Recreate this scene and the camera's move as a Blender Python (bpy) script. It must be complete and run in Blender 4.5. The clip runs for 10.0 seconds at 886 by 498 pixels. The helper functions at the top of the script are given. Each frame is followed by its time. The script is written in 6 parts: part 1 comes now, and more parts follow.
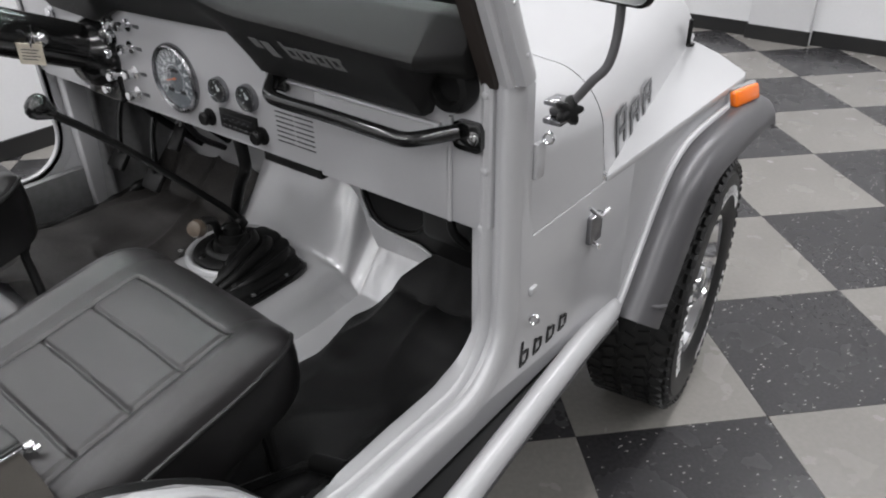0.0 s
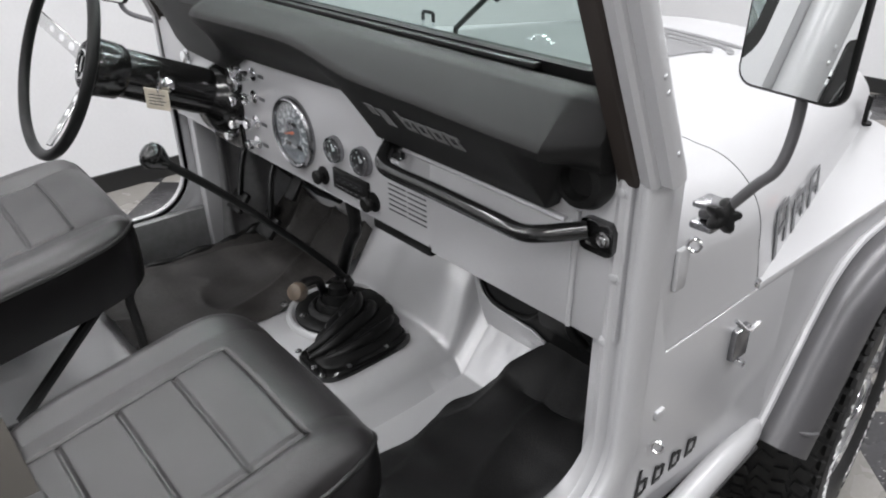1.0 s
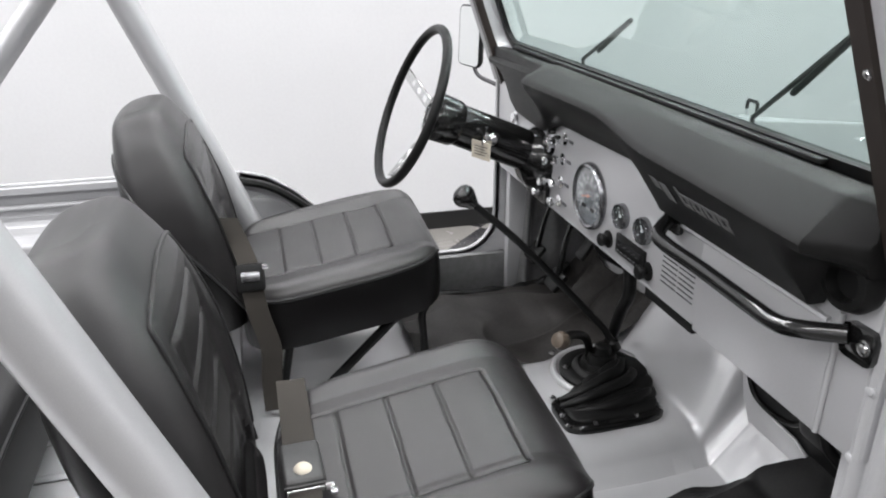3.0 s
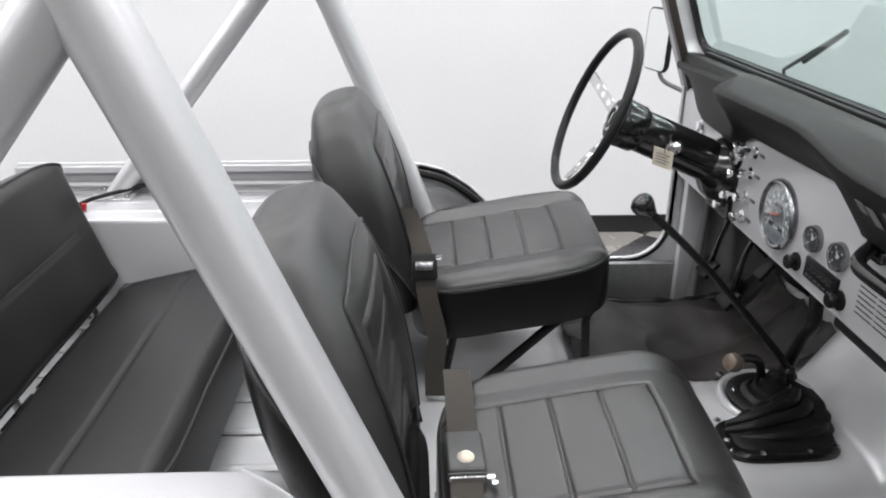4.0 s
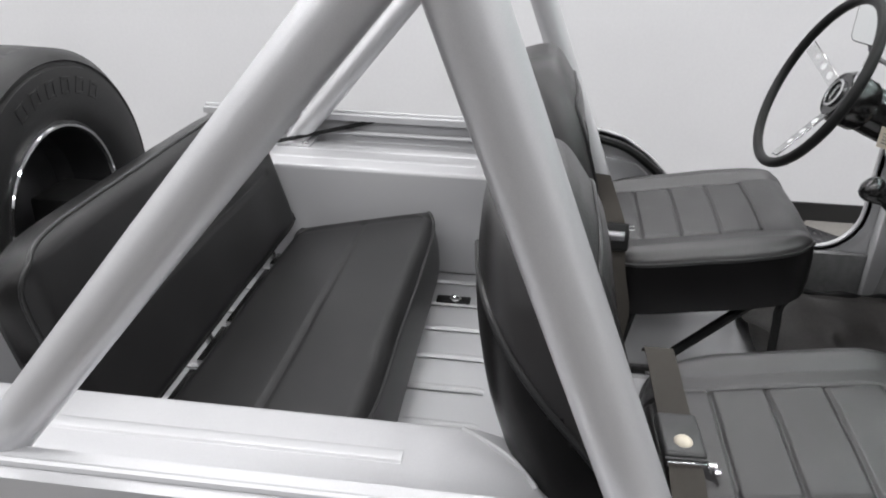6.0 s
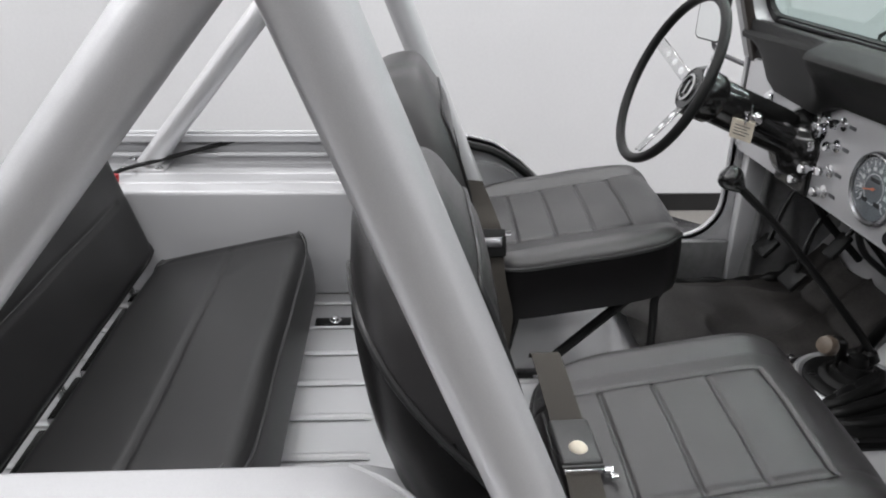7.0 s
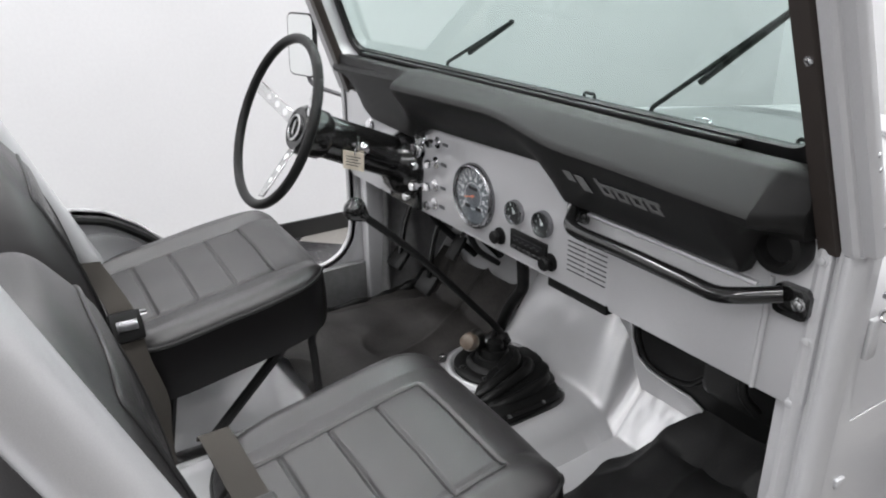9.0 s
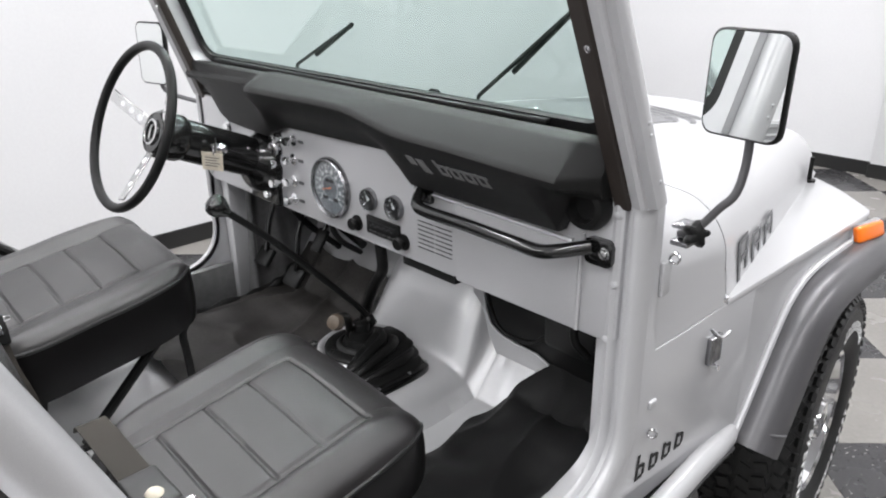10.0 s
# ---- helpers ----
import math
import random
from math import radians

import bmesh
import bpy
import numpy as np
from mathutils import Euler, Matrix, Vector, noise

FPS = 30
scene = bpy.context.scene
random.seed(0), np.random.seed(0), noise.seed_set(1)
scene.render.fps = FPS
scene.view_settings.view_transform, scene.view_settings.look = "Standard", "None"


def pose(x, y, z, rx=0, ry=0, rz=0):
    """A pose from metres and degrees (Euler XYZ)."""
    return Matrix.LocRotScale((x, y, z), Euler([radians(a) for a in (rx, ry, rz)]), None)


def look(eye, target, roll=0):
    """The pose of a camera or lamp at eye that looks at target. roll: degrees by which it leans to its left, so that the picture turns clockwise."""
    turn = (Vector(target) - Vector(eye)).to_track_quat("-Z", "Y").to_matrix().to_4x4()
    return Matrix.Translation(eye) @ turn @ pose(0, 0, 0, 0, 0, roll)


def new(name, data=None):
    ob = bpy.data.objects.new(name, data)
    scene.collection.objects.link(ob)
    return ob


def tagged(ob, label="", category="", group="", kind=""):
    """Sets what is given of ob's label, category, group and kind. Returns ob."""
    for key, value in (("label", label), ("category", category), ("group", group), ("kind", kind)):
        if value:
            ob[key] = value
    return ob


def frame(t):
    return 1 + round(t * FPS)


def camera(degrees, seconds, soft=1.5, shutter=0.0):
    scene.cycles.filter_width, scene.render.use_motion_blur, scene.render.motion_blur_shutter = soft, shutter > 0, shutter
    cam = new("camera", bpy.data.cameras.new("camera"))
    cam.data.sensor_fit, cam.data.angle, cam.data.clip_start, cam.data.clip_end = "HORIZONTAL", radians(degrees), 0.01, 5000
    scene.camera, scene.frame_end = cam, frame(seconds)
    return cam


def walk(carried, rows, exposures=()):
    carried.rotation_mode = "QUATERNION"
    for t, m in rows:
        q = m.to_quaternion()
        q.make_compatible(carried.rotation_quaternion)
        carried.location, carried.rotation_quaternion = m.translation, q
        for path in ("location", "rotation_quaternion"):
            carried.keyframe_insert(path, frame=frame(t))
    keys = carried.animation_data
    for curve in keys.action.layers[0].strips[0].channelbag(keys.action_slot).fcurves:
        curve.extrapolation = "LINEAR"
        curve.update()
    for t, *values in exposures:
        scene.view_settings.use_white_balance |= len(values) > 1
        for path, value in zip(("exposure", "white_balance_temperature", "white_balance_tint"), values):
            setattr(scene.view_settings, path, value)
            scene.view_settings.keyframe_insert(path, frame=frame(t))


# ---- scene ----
cam = camera(61.5, 10.0, soft=2.0)
PATH = [
    (0, (1.298, -0.851, 1.580), (0.228, 0.488, 0.549), -1.07),
    (0.5, (1.208, -0.751, 1.578), (-0.006, 0.471, 0.561), -1.33),
    (1, (1.191, -0.713, 1.588), (-0.145, 0.437, 0.643), -0.84),
    (1.5, (1.220, -0.699, 1.594), (-0.249, 0.331, 0.709), -0.55),
    (2, (1.260, -0.671, 1.594), (-0.362, 0.149, 0.760), -0.76),
    (2.2, (1.279, -0.680, 1.601), (-0.384, 0.077, 0.787), -0.60),
    (3.5, (1.324, -0.716, 1.610), (-0.504, -0.449, 0.844), -0.04),
    (4, (1.327, -0.747, 1.620), (-0.514, -0.679, 0.843), 0.08),
    (4.5, (1.321, -0.796, 1.621), (-0.515, -0.918, 0.836), 0.38),
    (5, (1.315, -0.847, 1.630), (-0.485, -1.152, 0.813), 0.32),
    (5.2, (1.311, -0.864, 1.626), (-0.472, -1.193, 0.781), 0.45),
    (6.3, (1.274, -0.942, 1.578), (-0.530, -1.057, 0.721), 1.52),
    (6.5, (1.258, -0.939, 1.574), (-0.551, -0.986, 0.723), 1.33),
    (7, (1.231, -0.926, 1.571), (-0.587, -0.811, 0.744), 1.01),
    (7.5, (1.209, -0.898, 1.582), (-0.589, -0.580, 0.765), 0.37),
    (8, (1.193, -0.887, 1.572), (-0.571, -0.343, 0.801), 0.25),
    (8.5, (1.182, -0.886, 1.592), (-0.496, -0.114, 0.827), -0.16),
    (9, (1.189, -0.907, 1.603), (-0.368, 0.096, 0.847), -0.41),
    (9.5, (1.232, -0.953, 1.607), (-0.206, 0.217, 0.858), -0.01),
    (10, (1.325, -0.965, 1.606), (-0.031, 0.305, 0.864), -0.68),
]
walk(cam, [(t, look(eye, target, roll)) for t, eye, target, roll in PATH],
     [(0.0, -0.40), (1.0, -0.12), (2.0, -0.03), (3.5, 0.0), (5.0, -0.15), (6.5, -0.42), (7.0, -0.38), (7.5, -0.27), (8.5, -0.09), (9.2, -0.03), (10.0, 0.05)])

# ---- light: an even white ceiling with rows of tube fittings ----
world = bpy.data.worlds.new("world")
scene.world = world
world.use_nodes = True
world.node_tree.nodes["Background"].inputs[0].default_value = (0.9, 0.95, 1.0, 1)
world.node_tree.nodes["Background"].inputs[1].default_value = 0.05
CEIL = 4.4
LAMPS = [(x, y) for x in (-1.85, 1.1, 4.1) for y in (-6.9, -4.3, -1.7, 0.9, 3.5)]
POWER = 70.0
for lx, ly in LAMPS:
    lamp = bpy.data.lights.new("tube_light", "AREA")
    lamp.shape, lamp.size, lamp.size_y, lamp.energy = "RECTANGLE", 0.28, 2.44, POWER
    lamp.color = (0.985, 0.985, 1.0)
    new("tube_light", lamp).matrix_world = pose(lx, ly, CEIL - 0.125)

# ---- materials ----
def material(name, colour, rough=0.5, metal=0.0, grain=0.0, grain_size=40.0, wear=0.0, wear_size=4.0, bump=0.0, bump_size=200.0, coat=0.0,
             spec=0.5, flake=0.0, rough_var=0.0):
    m = bpy.data.materials.new(name)
    m.use_nodes = True
    t = m.node_tree
    b = t.nodes["Principled BSDF"]
    b.inputs["Base Color"].default_value = (*colour, 1)
    b.inputs["Roughness"].default_value = rough
    b.inputs["Metallic"].default_value = metal
    b.inputs["Specular IOR Level"].default_value = spec
    b.inputs["Coat Weight"].default_value = coat
    b.inputs["Coat Roughness"].default_value = 0.08
    co = t.nodes.new("ShaderNodeTexCoord")
    out = None
    for amount, size, detail in ((grain, grain_size, 4), (wear, wear_size, 5)):
        if not amount:
            continue
        n = t.nodes.new("ShaderNodeTexNoise")
        n.inputs["Scale"].default_value, n.inputs["Detail"].default_value = size, detail
        t.links.new(co.outputs["Object"], n.inputs["Vector"])
        r = t.nodes.new("ShaderNodeMapRange")
        r.inputs["From Min"].default_value, r.inputs["From Max"].default_value = 0.3, 0.7
        r.inputs["To Min"].default_value, r.inputs["To Max"].default_value = 1 - amount, 1 + amount
        t.links.new(n.outputs["Fac"], r.inputs["Value"])
        v = t.nodes.new("ShaderNodeVectorMath")
        v.operation = "SCALE"
        if out is None:
            v.inputs[0].default_value = colour
        else:
            t.links.new(out, v.inputs[0])
        t.links.new(r.outputs["Result"], v.inputs["Scale"])
        out = v.outputs[0]
    if out is not None:
        t.links.new(out, b.inputs["Base Color"])
    if rough_var:
        n = t.nodes.new("ShaderNodeTexNoise")
        n.inputs["Scale"].default_value, n.inputs["Detail"].default_value = 6.0, 5
        t.links.new(co.outputs["Object"], n.inputs["Vector"])
        r = t.nodes.new("ShaderNodeMapRange")
        r.inputs["From Min"].default_value, r.inputs["From Max"].default_value = 0.3, 0.7
        r.inputs["To Min"].default_value, r.inputs["To Max"].default_value = rough - rough_var, rough + rough_var
        t.links.new(n.outputs["Fac"], r.inputs["Value"])
        t.links.new(r.outputs["Result"], b.inputs["Roughness"])
    if bump:
        n = t.nodes.new("ShaderNodeTexNoise")
        n.inputs["Scale"].default_value, n.inputs["Detail"].default_value = bump_size, 3
        t.links.new(co.outputs["Object"], n.inputs["Vector"])
        k = t.nodes.new("ShaderNodeBump")
        k.inputs["Strength"].default_value, k.inputs["Distance"].default_value = bump, 0.002
        t.links.new(n.outputs["Fac"], k.inputs["Height"])
        t.links.new(k.outputs["Normal"], b.inputs["Normal"])
    return m


SILVER = material("silver_paint", (0.46, 0.46, 0.47), 0.34, 0.14, grain=0.05, grain_size=900, wear=0.03, wear_size=3, coat=0.35, rough_var=0.04)
# silver body paint again, its base raised to carry reflected light
SILVER_LIT = material("lit_silver", (0.60, 0.60, 0.61), 0.36, 0.36, grain=0.05, grain_size=900, wear=0.05, wear_size=6, coat=0.4, rough_var=0.02)
FLARE = material("flare_grey", (0.105, 0.103, 0.108), 0.36, 0.35, grain=0.06, grain_size=600, wear=0.05, wear_size=3, coat=0.1)
BAR = material("bar_silver", (0.55, 0.55, 0.56), 0.38, 0.45, grain=0.04, grain_size=900, wear=0.03, coat=0.3)
VINYL = material("black_vinyl", (0.0128, 0.0116, 0.0119), 0.35, 0, spec=0.8, grain=0.12, grain_size=500, wear=0.08, wear_size=4, bump=0.3, bump_size=700)
VINYL_IN = material("insert_vinyl", (0.0130, 0.0117, 0.0121), 0.36, 0, spec=0.8, grain=0.12, grain_size=500, wear=0.10, wear_size=5, bump=0.3, bump_size=700)
# darker copy of black_vinyl: shade of sides and backs put into the colour
VINYL_SHADE = material("shaded_vinyl", (0.0055, 0.0052, 0.0053), 0.30, 0, spec=0.24, grain=0.1, grain_size=500, wear=0.08, bump=0.2, bump_size=600)
VINYL_REAR = material("bench_vinyl", (0.0098, 0.0095, 0.0097), 0.40, 0, spec=0.40, grain=0.12, grain_size=500, wear=0.15, wear_size=5, bump=0.12, bump_size=900)
BEZEL = material("gauge_bezel", (0.30, 0.30, 0.31), 0.26, 1.0, wear=0.08, wear_size=40)
HOODGREY = material("hood_decal", (0.17, 0.17, 0.175), 0.42, 0.2, grain=0.05, grain_size=700, wear=0.05, wear_size=4)
THREAD = material("grey_thread", (0.070, 0.068, 0.068), 0.6, 0)
STITCH = material("black_thread", (0.012, 0.012, 0.012), 0.6, 0)
PIPING = material("black_piping", (0.012, 0.012, 0.012), 0.35)
BUCKLE = material("buckle_plastic", (0.034, 0.034, 0.034), 0.38, 0, grain=0.1, grain_size=200, wear=0.15, wear_size=20)
PAD = material("dash_pad", (0.006, 0.006, 0.006), 0.5, 0, spec=0.3, grain=0.1, grain_size=700, wear=0.08, wear_size=5, bump=0.3, bump_size=900)
BLACK = material("gloss_black", (0.008, 0.008, 0.008), 0.16, 0, coat=0.3, wear=0.1)
SATIN = material("satin_black", (0.008, 0.008, 0.008), 0.40, 0, spec=0.2, wear=0.15, wear_size=8)
RUBBER = material("black_rubber", (0.007, 0.007, 0.007), 0.42, 0, spec=0.22, grain=0.15, grain_size=200, wear=0.15, wear_size=9)
TYRE = material("tyre_rubber", (0.014, 0.014, 0.014), 0.45, 0, spec=0.4, grain=0.15, grain_size=150, wear=0.2, wear_size=9, bump=0.2, bump_size=300)
CARPET = material("charcoal_carpet", (0.012, 0.012, 0.0122), 0.40, 0, grain=0.3, grain_size=320, wear=0.25, wear_size=6, bump=0.5, bump_size=420, spec=0.2)
MAT = material("worn_mat", (0.028, 0.0255, 0.0240), 0.6, 0, spec=0.35, grain=0.25, grain_size=120, wear=0.4, wear_size=9, bump=0.3, bump_size=300)
CHROME = material("chrome", (0.82, 0.82, 0.83), 0.08, 1.0, wear=0.03)
STEEL = material("brushed_steel", (0.62, 0.62, 0.62), 0.25, 1.0, grain=0.06, grain_size=300, wear=0.05)
DARKSTEEL = material("dark_steel", (0.05, 0.05, 0.052), 0.45, 0.6, wear=0.2, wear_size=9)
GREYMETAL = material("grey_metal", (0.21, 0.21, 0.212), 0.45, 0.2, grain=0.1, grain_size=60, wear=0.2, wear_size=5)
BELT = material("belt_webbing", (0.030, 0.025, 0.0195), 0.75, 0, grain=0.2, grain_size=600, wear=0.15, bump=0.6, bump_size=900)
WHITE = material("wall_paint", (0.72, 0.72, 0.73), 0.6, 0, grain=0.015, grain_size=60, wear=0.02, wear_size=1.5, bump=0.1, bump_size=150)
WALL_GREY = material("dark_unseen_wall", (0.16, 0.16, 0.165), 0.6, 0, grain=0.015, grain_size=60, wear=0.02, wear_size=1.5)
CEILING = material("ceiling_paint", (0.62, 0.62, 0.63), 0.8, 0, grain=0.03, grain_size=40, wear=0.02)
SKIRT = material("black_skirting", (0.012, 0.012, 0.012), 0.4, 0, wear=0.2, wear_size=3)
DECAL = material("dark_decal", (0.075, 0.075, 0.08), 0.4, 0, wear=0.1)
PADLOGO = material("grey_print", (0.17, 0.17, 0.17), 0.5, 0, wear=0.1)
LENS = material("amber_lens", (0.95, 0.19, 0.008), 0.2, 0, wear=0.05, coat=0.5)
RED = material("red_cap", (0.35, 0.01, 0.015), 0.3)
PAPER = material("paper_tag", (0.62, 0.56, 0.46), 0.7, 0, grain=0.08, grain_size=90, wear=0.1, wear_size=30)
WOODKNOB = material("brown_knob", (0.10, 0.078, 0.06), 0.35, 0, grain=0.2, grain_size=80, wear=0.2, wear_size=30)
DIAL = material("dial_face", (0.075, 0.085, 0.095), 0.4, 0, wear=0.2, wear_size=20)
DIALDARK = material("dark_dial", (0.012, 0.012, 0.013), 0.6, 0, spec=0.2)
MARK = material("dial_print", (0.40, 0.41, 0.42), 0.5, 0)
INK = material("white_ink", (0.75, 0.75, 0.75), 0.5, 0)
ORANGE = material("orange_needle", (0.50, 0.12, 0.05), 0.4, 0)
TILE_D = material("dark_tile", (0.034, 0.033, 0.035), 0.26, 0, grain=0.25, grain_size=90, wear=0.12, wear_size=1.2, rough_var=0.06)
TILE_L = material("light_tile", (0.228, 0.217, 0.202), 0.24, 0, grain=0.07, grain_size=60, wear=0.09, wear_size=1.6, rough_var=0.07)
GROUT = material("tile_joint", (0.03, 0.03, 0.03), 0.7)
MIRROR = material("mirror_glass", (0.93, 0.95, 0.94), 0.0, 1.0)


def glass(name, colour):
    m = bpy.data.materials.new(name)
    m.use_nodes = True
    b = m.node_tree.nodes["Principled BSDF"]
    b.inputs["Base Color"].default_value = (*colour, 1)
    b.inputs["Roughness"].default_value = 0.0
    b.inputs["Transmission Weight"].default_value = 1.0
    b.inputs["IOR"].default_value = 1.45
    return m


GLASS = glass("tinted_glass", (0.71, 0.85, 0.81))
CLEAR = glass("clear_glass", (0.97, 0.98, 0.98))


def flecked(m, colour, scale, amount):
    """Terrazzo-like flecks in a vinyl tile."""
    t = m.node_tree
    b = t.nodes["Principled BSDF"]
    src = b.inputs["Base Color"].links[0].from_socket
    co = t.nodes.new("ShaderNodeTexCoord")
    mp = t.nodes.new("ShaderNodeMapping")
    mp.inputs["Scale"].default_value = (1.0, 3.0, 1.0)
    mp.inputs["Rotation"].default_value = (0, 0, 0.7)
    t.links.new(co.outputs["Object"], mp.inputs["Vector"])
    v = t.nodes.new("ShaderNodeTexVoronoi")
    v.inputs["Scale"].default_value = scale
    t.links.new(mp.outputs["Vector"], v.inputs["Vector"])
    r = t.nodes.new("ShaderNodeMath")
    r.operation = "LESS_THAN"
    r.inputs[1].default_value = 0.20
    t.links.new(v.outputs["Distance"], r.inputs[0])
    sep = t.nodes.new("ShaderNodeSeparateColor")
    t.links.new(v.outputs["Color"], sep.inputs[0])
    r2 = t.nodes.new("ShaderNodeMath")
    r2.operation = "LESS_THAN"
    r2.inputs[1].default_value = amount
    t.links.new(sep.outputs[0], r2.inputs[0])
    r3 = t.nodes.new("ShaderNodeMath")
    r3.operation = "MULTIPLY"
    t.links.new(r.outputs[0], r3.inputs[0])
    t.links.new(r2.outputs[0], r3.inputs[1])
    mix = t.nodes.new("ShaderNodeMix")
    mix.data_type = "RGBA"
    t.links.new(r3.outputs[0], mix.inputs[0])
    t.links.new(src, mix.inputs[6])
    mix.inputs[7].default_value = (*colour, 1)
    t.links.new(mix.outputs[2], b.inputs["Base Color"])


flecked(TILE_D, (0.50, 0.49, 0.47), 42.0, 0.20)
flecked(TILE_L, (0.26, 0.25, 0.23), 60.0, 0.10)


# ---- mesh helpers ----
def part(name, bm, mat, parent=None, label="", sharp=40.0):
    bmesh.ops.remove_doubles(bm, verts=bm.verts, dist=1e-6)
    bmesh.ops.recalc_face_normals(bm, faces=bm.faces)
    for f in bm.faces:
        f.smooth = True
    for e in bm.edges:
        if len(e.link_faces) == 2 and e.calc_face_angle(0) > radians(sharp):
            e.smooth = False
    me = bpy.data.meshes.new(name)
    bm.to_mesh(me)
    bm.free()
    for m in mat if isinstance(mat, (list, tuple)) else [mat]:
        me.materials.append(m)
    ob = new(name, me)
    ob.parent = parent
    if label:
        tagged(ob, label)
    return ob


def pieces(name, bm, mat, parent=None, label="", sharp=40.0):
    """Links each separate shell of a bmesh as an object of its own."""
    left, made = set(bm.verts), []
    while left:
        grow = [left.pop()]
        shell = set(grow)
        while grow:
            for e in grow.pop().link_edges:
                for v in e.verts:
                    if v not in shell:
                        shell.add(v)
                        grow.append(v)
        left -= shell
        one = bmesh.new()
        twin = {v: one.verts.new(v.co) for v in shell}
        for f in {f for v in shell for f in v.link_faces}:
            one.faces.new([twin[v] for v in f.verts])
        made.append(part(name, one, mat, parent, label, sharp))
    bm.free()
    return made


def thing(name, label, category, group="", kind=""):
    return tagged(new(name), label, category, group, kind)


def box(bm, x0, x1, y0, y1, z0, z1, m=None, bevel=0.0, seg=2):
    r = bmesh.ops.create_cube(bm, size=1)
    vs = r["verts"]
    for v in vs:
        v.co = Vector(((x0 + x1) / 2 + v.co.x * (x1 - x0), (y0 + y1) / 2 + v.co.y * (y1 - y0), (z0 + z1) / 2 + v.co.z * (z1 - z0)))
    if bevel:
        es = list({e for v in vs for e in v.link_edges})
        out = bmesh.ops.bevel(bm, geom=es, offset=bevel, segments=seg, affect="EDGES", profile=0.5)
        vs = list({v for f in out["faces"] for v in f.verts} | {v for v in vs if v.is_valid})
    if m is not None:
        for v in vs:
            v.co = m @ v.co
    return vs


def frame_to(a, b):
    """A turn that carries z onto the way from a to b, placed at a."""
    d = (Vector(b) - Vector(a)).normalized()
    return Matrix.Translation(Vector(a)) @ d.to_track_quat("Z", "Y").to_matrix().to_4x4()


def lathe(bm, profile, m=None, seg=32, closed=False):
    """Turns (radius, height) pairs round z."""
    m = m or Matrix()
    rings = []
    for r, h in profile:
        if r < 1e-6:
            rings.append([bm.verts.new(m @ Vector((0, 0, h)))])
        else:
            rings.append([bm.verts.new(m @ Vector((r * math.cos(2 * math.pi * k / seg), r * math.sin(2 * math.pi * k / seg), h))) for k in range(seg)])
    pairs = list(zip(rings, rings[1:])) + ([(rings[-1], rings[0])] if closed else [])
    for a, b in pairs:
        for k in range(seg):
            q = [a[k % len(a)], a[(k + 1) % len(a)], b[(k + 1) % len(b)], b[k % len(b)]]
            q = list(dict.fromkeys(q))
            if len(q) > 2:
                bm.faces.new(q)


def rod(bm, a, b, r, seg=16, r2=None, round_end=False):
    h = (Vector(b) - Vector(a)).length
    r2 = r if r2 is None else r2
    pr = [(0, 0), (r, 0), (r2, h), (0, h)]
    if round_end:
        pr = [(0, 0), (r * 0.7, 0), (r, r * 0.3), (r2, h - r2 * 0.3), (r2 * 0.7, h), (0, h)]
    lathe(bm, pr, frame_to(a, b), seg)


def smooth_path(pts, n=8):
    """A Catmull-Rom line through the points."""
    p = [Vector(q) for q in pts]
    p = [2 * p[0] - p[1], *p, 2 * p[-1] - p[-2]]
    out = []
    for i in range(1, len(p) - 2):
        for k in range(n):
            t = k / n
            out.append(0.5 * (2 * p[i] + (p[i + 1] - p[i - 1]) * t + (2 * p[i - 1] - 5 * p[i] + 4 * p[i + 1] - p[i + 2]) * t * t
                              + (3 * p[i] - p[i - 1] - 3 * p[i + 1] + p[i + 2]) * t ** 3))
    out.append(p[-2])
    return out


def tube(bm, pts, r, seg=12, flat=1.0, closed=False, up=(0, 0, 1)):
    """A round bar along a line of points; flat squeezes it along its second axis."""
    pts = [Vector(p) for p in pts]
    n = len(pts)
    rings, side = [], None
    for i, p in enumerate(pts):
        a = pts[(i - 1) % n] if closed else pts[max(i - 1, 0)]
        b = pts[(i + 1) % n] if closed else pts[min(i + 1, n - 1)]
        d = (b - a).normalized()
        if side is None:
            side = d.cross(Vector(up))
            if side.length < 1e-3:
                side = d.cross(Vector((0, 1, 0)))
        side = (side - d * side.dot(d)).normalized()
        other = d.cross(side)
        rr = r[i] if isinstance(r, (list, tuple)) else r
        rings.append([bm.verts.new(p + side * rr * math.cos(2 * math.pi * k / seg) + other * rr * flat * math.sin(2 * math.pi * k / seg)) for k in range(seg)])
    for a, b in list(zip(rings, rings[1:])) + ([(rings[-1], rings[0])] if closed else []):
        for k in range(seg):
            bm.faces.new((a[k], a[(k + 1) % seg], b[(k + 1) % seg], b[k]))
    if not closed:
        bm.faces.new(rings[0])
        bm.faces.new(rings[-1][::-1])


def loft(bm, rings, cap=True, closed=True):
    """A skin over rings of equal counts."""
    vs = [[bm.verts.new(p) for p in ring] for ring in rings]
    n = len(vs[0])
    for a, b in zip(vs, vs[1:]):
        for k in range(n if closed else n - 1):
            bm.faces.new((a[k], a[(k + 1) % n], b[(k + 1) % n], b[k]))
    if cap and closed:
        bm.faces.new(vs[0])
        bm.faces.new(vs[-1][::-1])


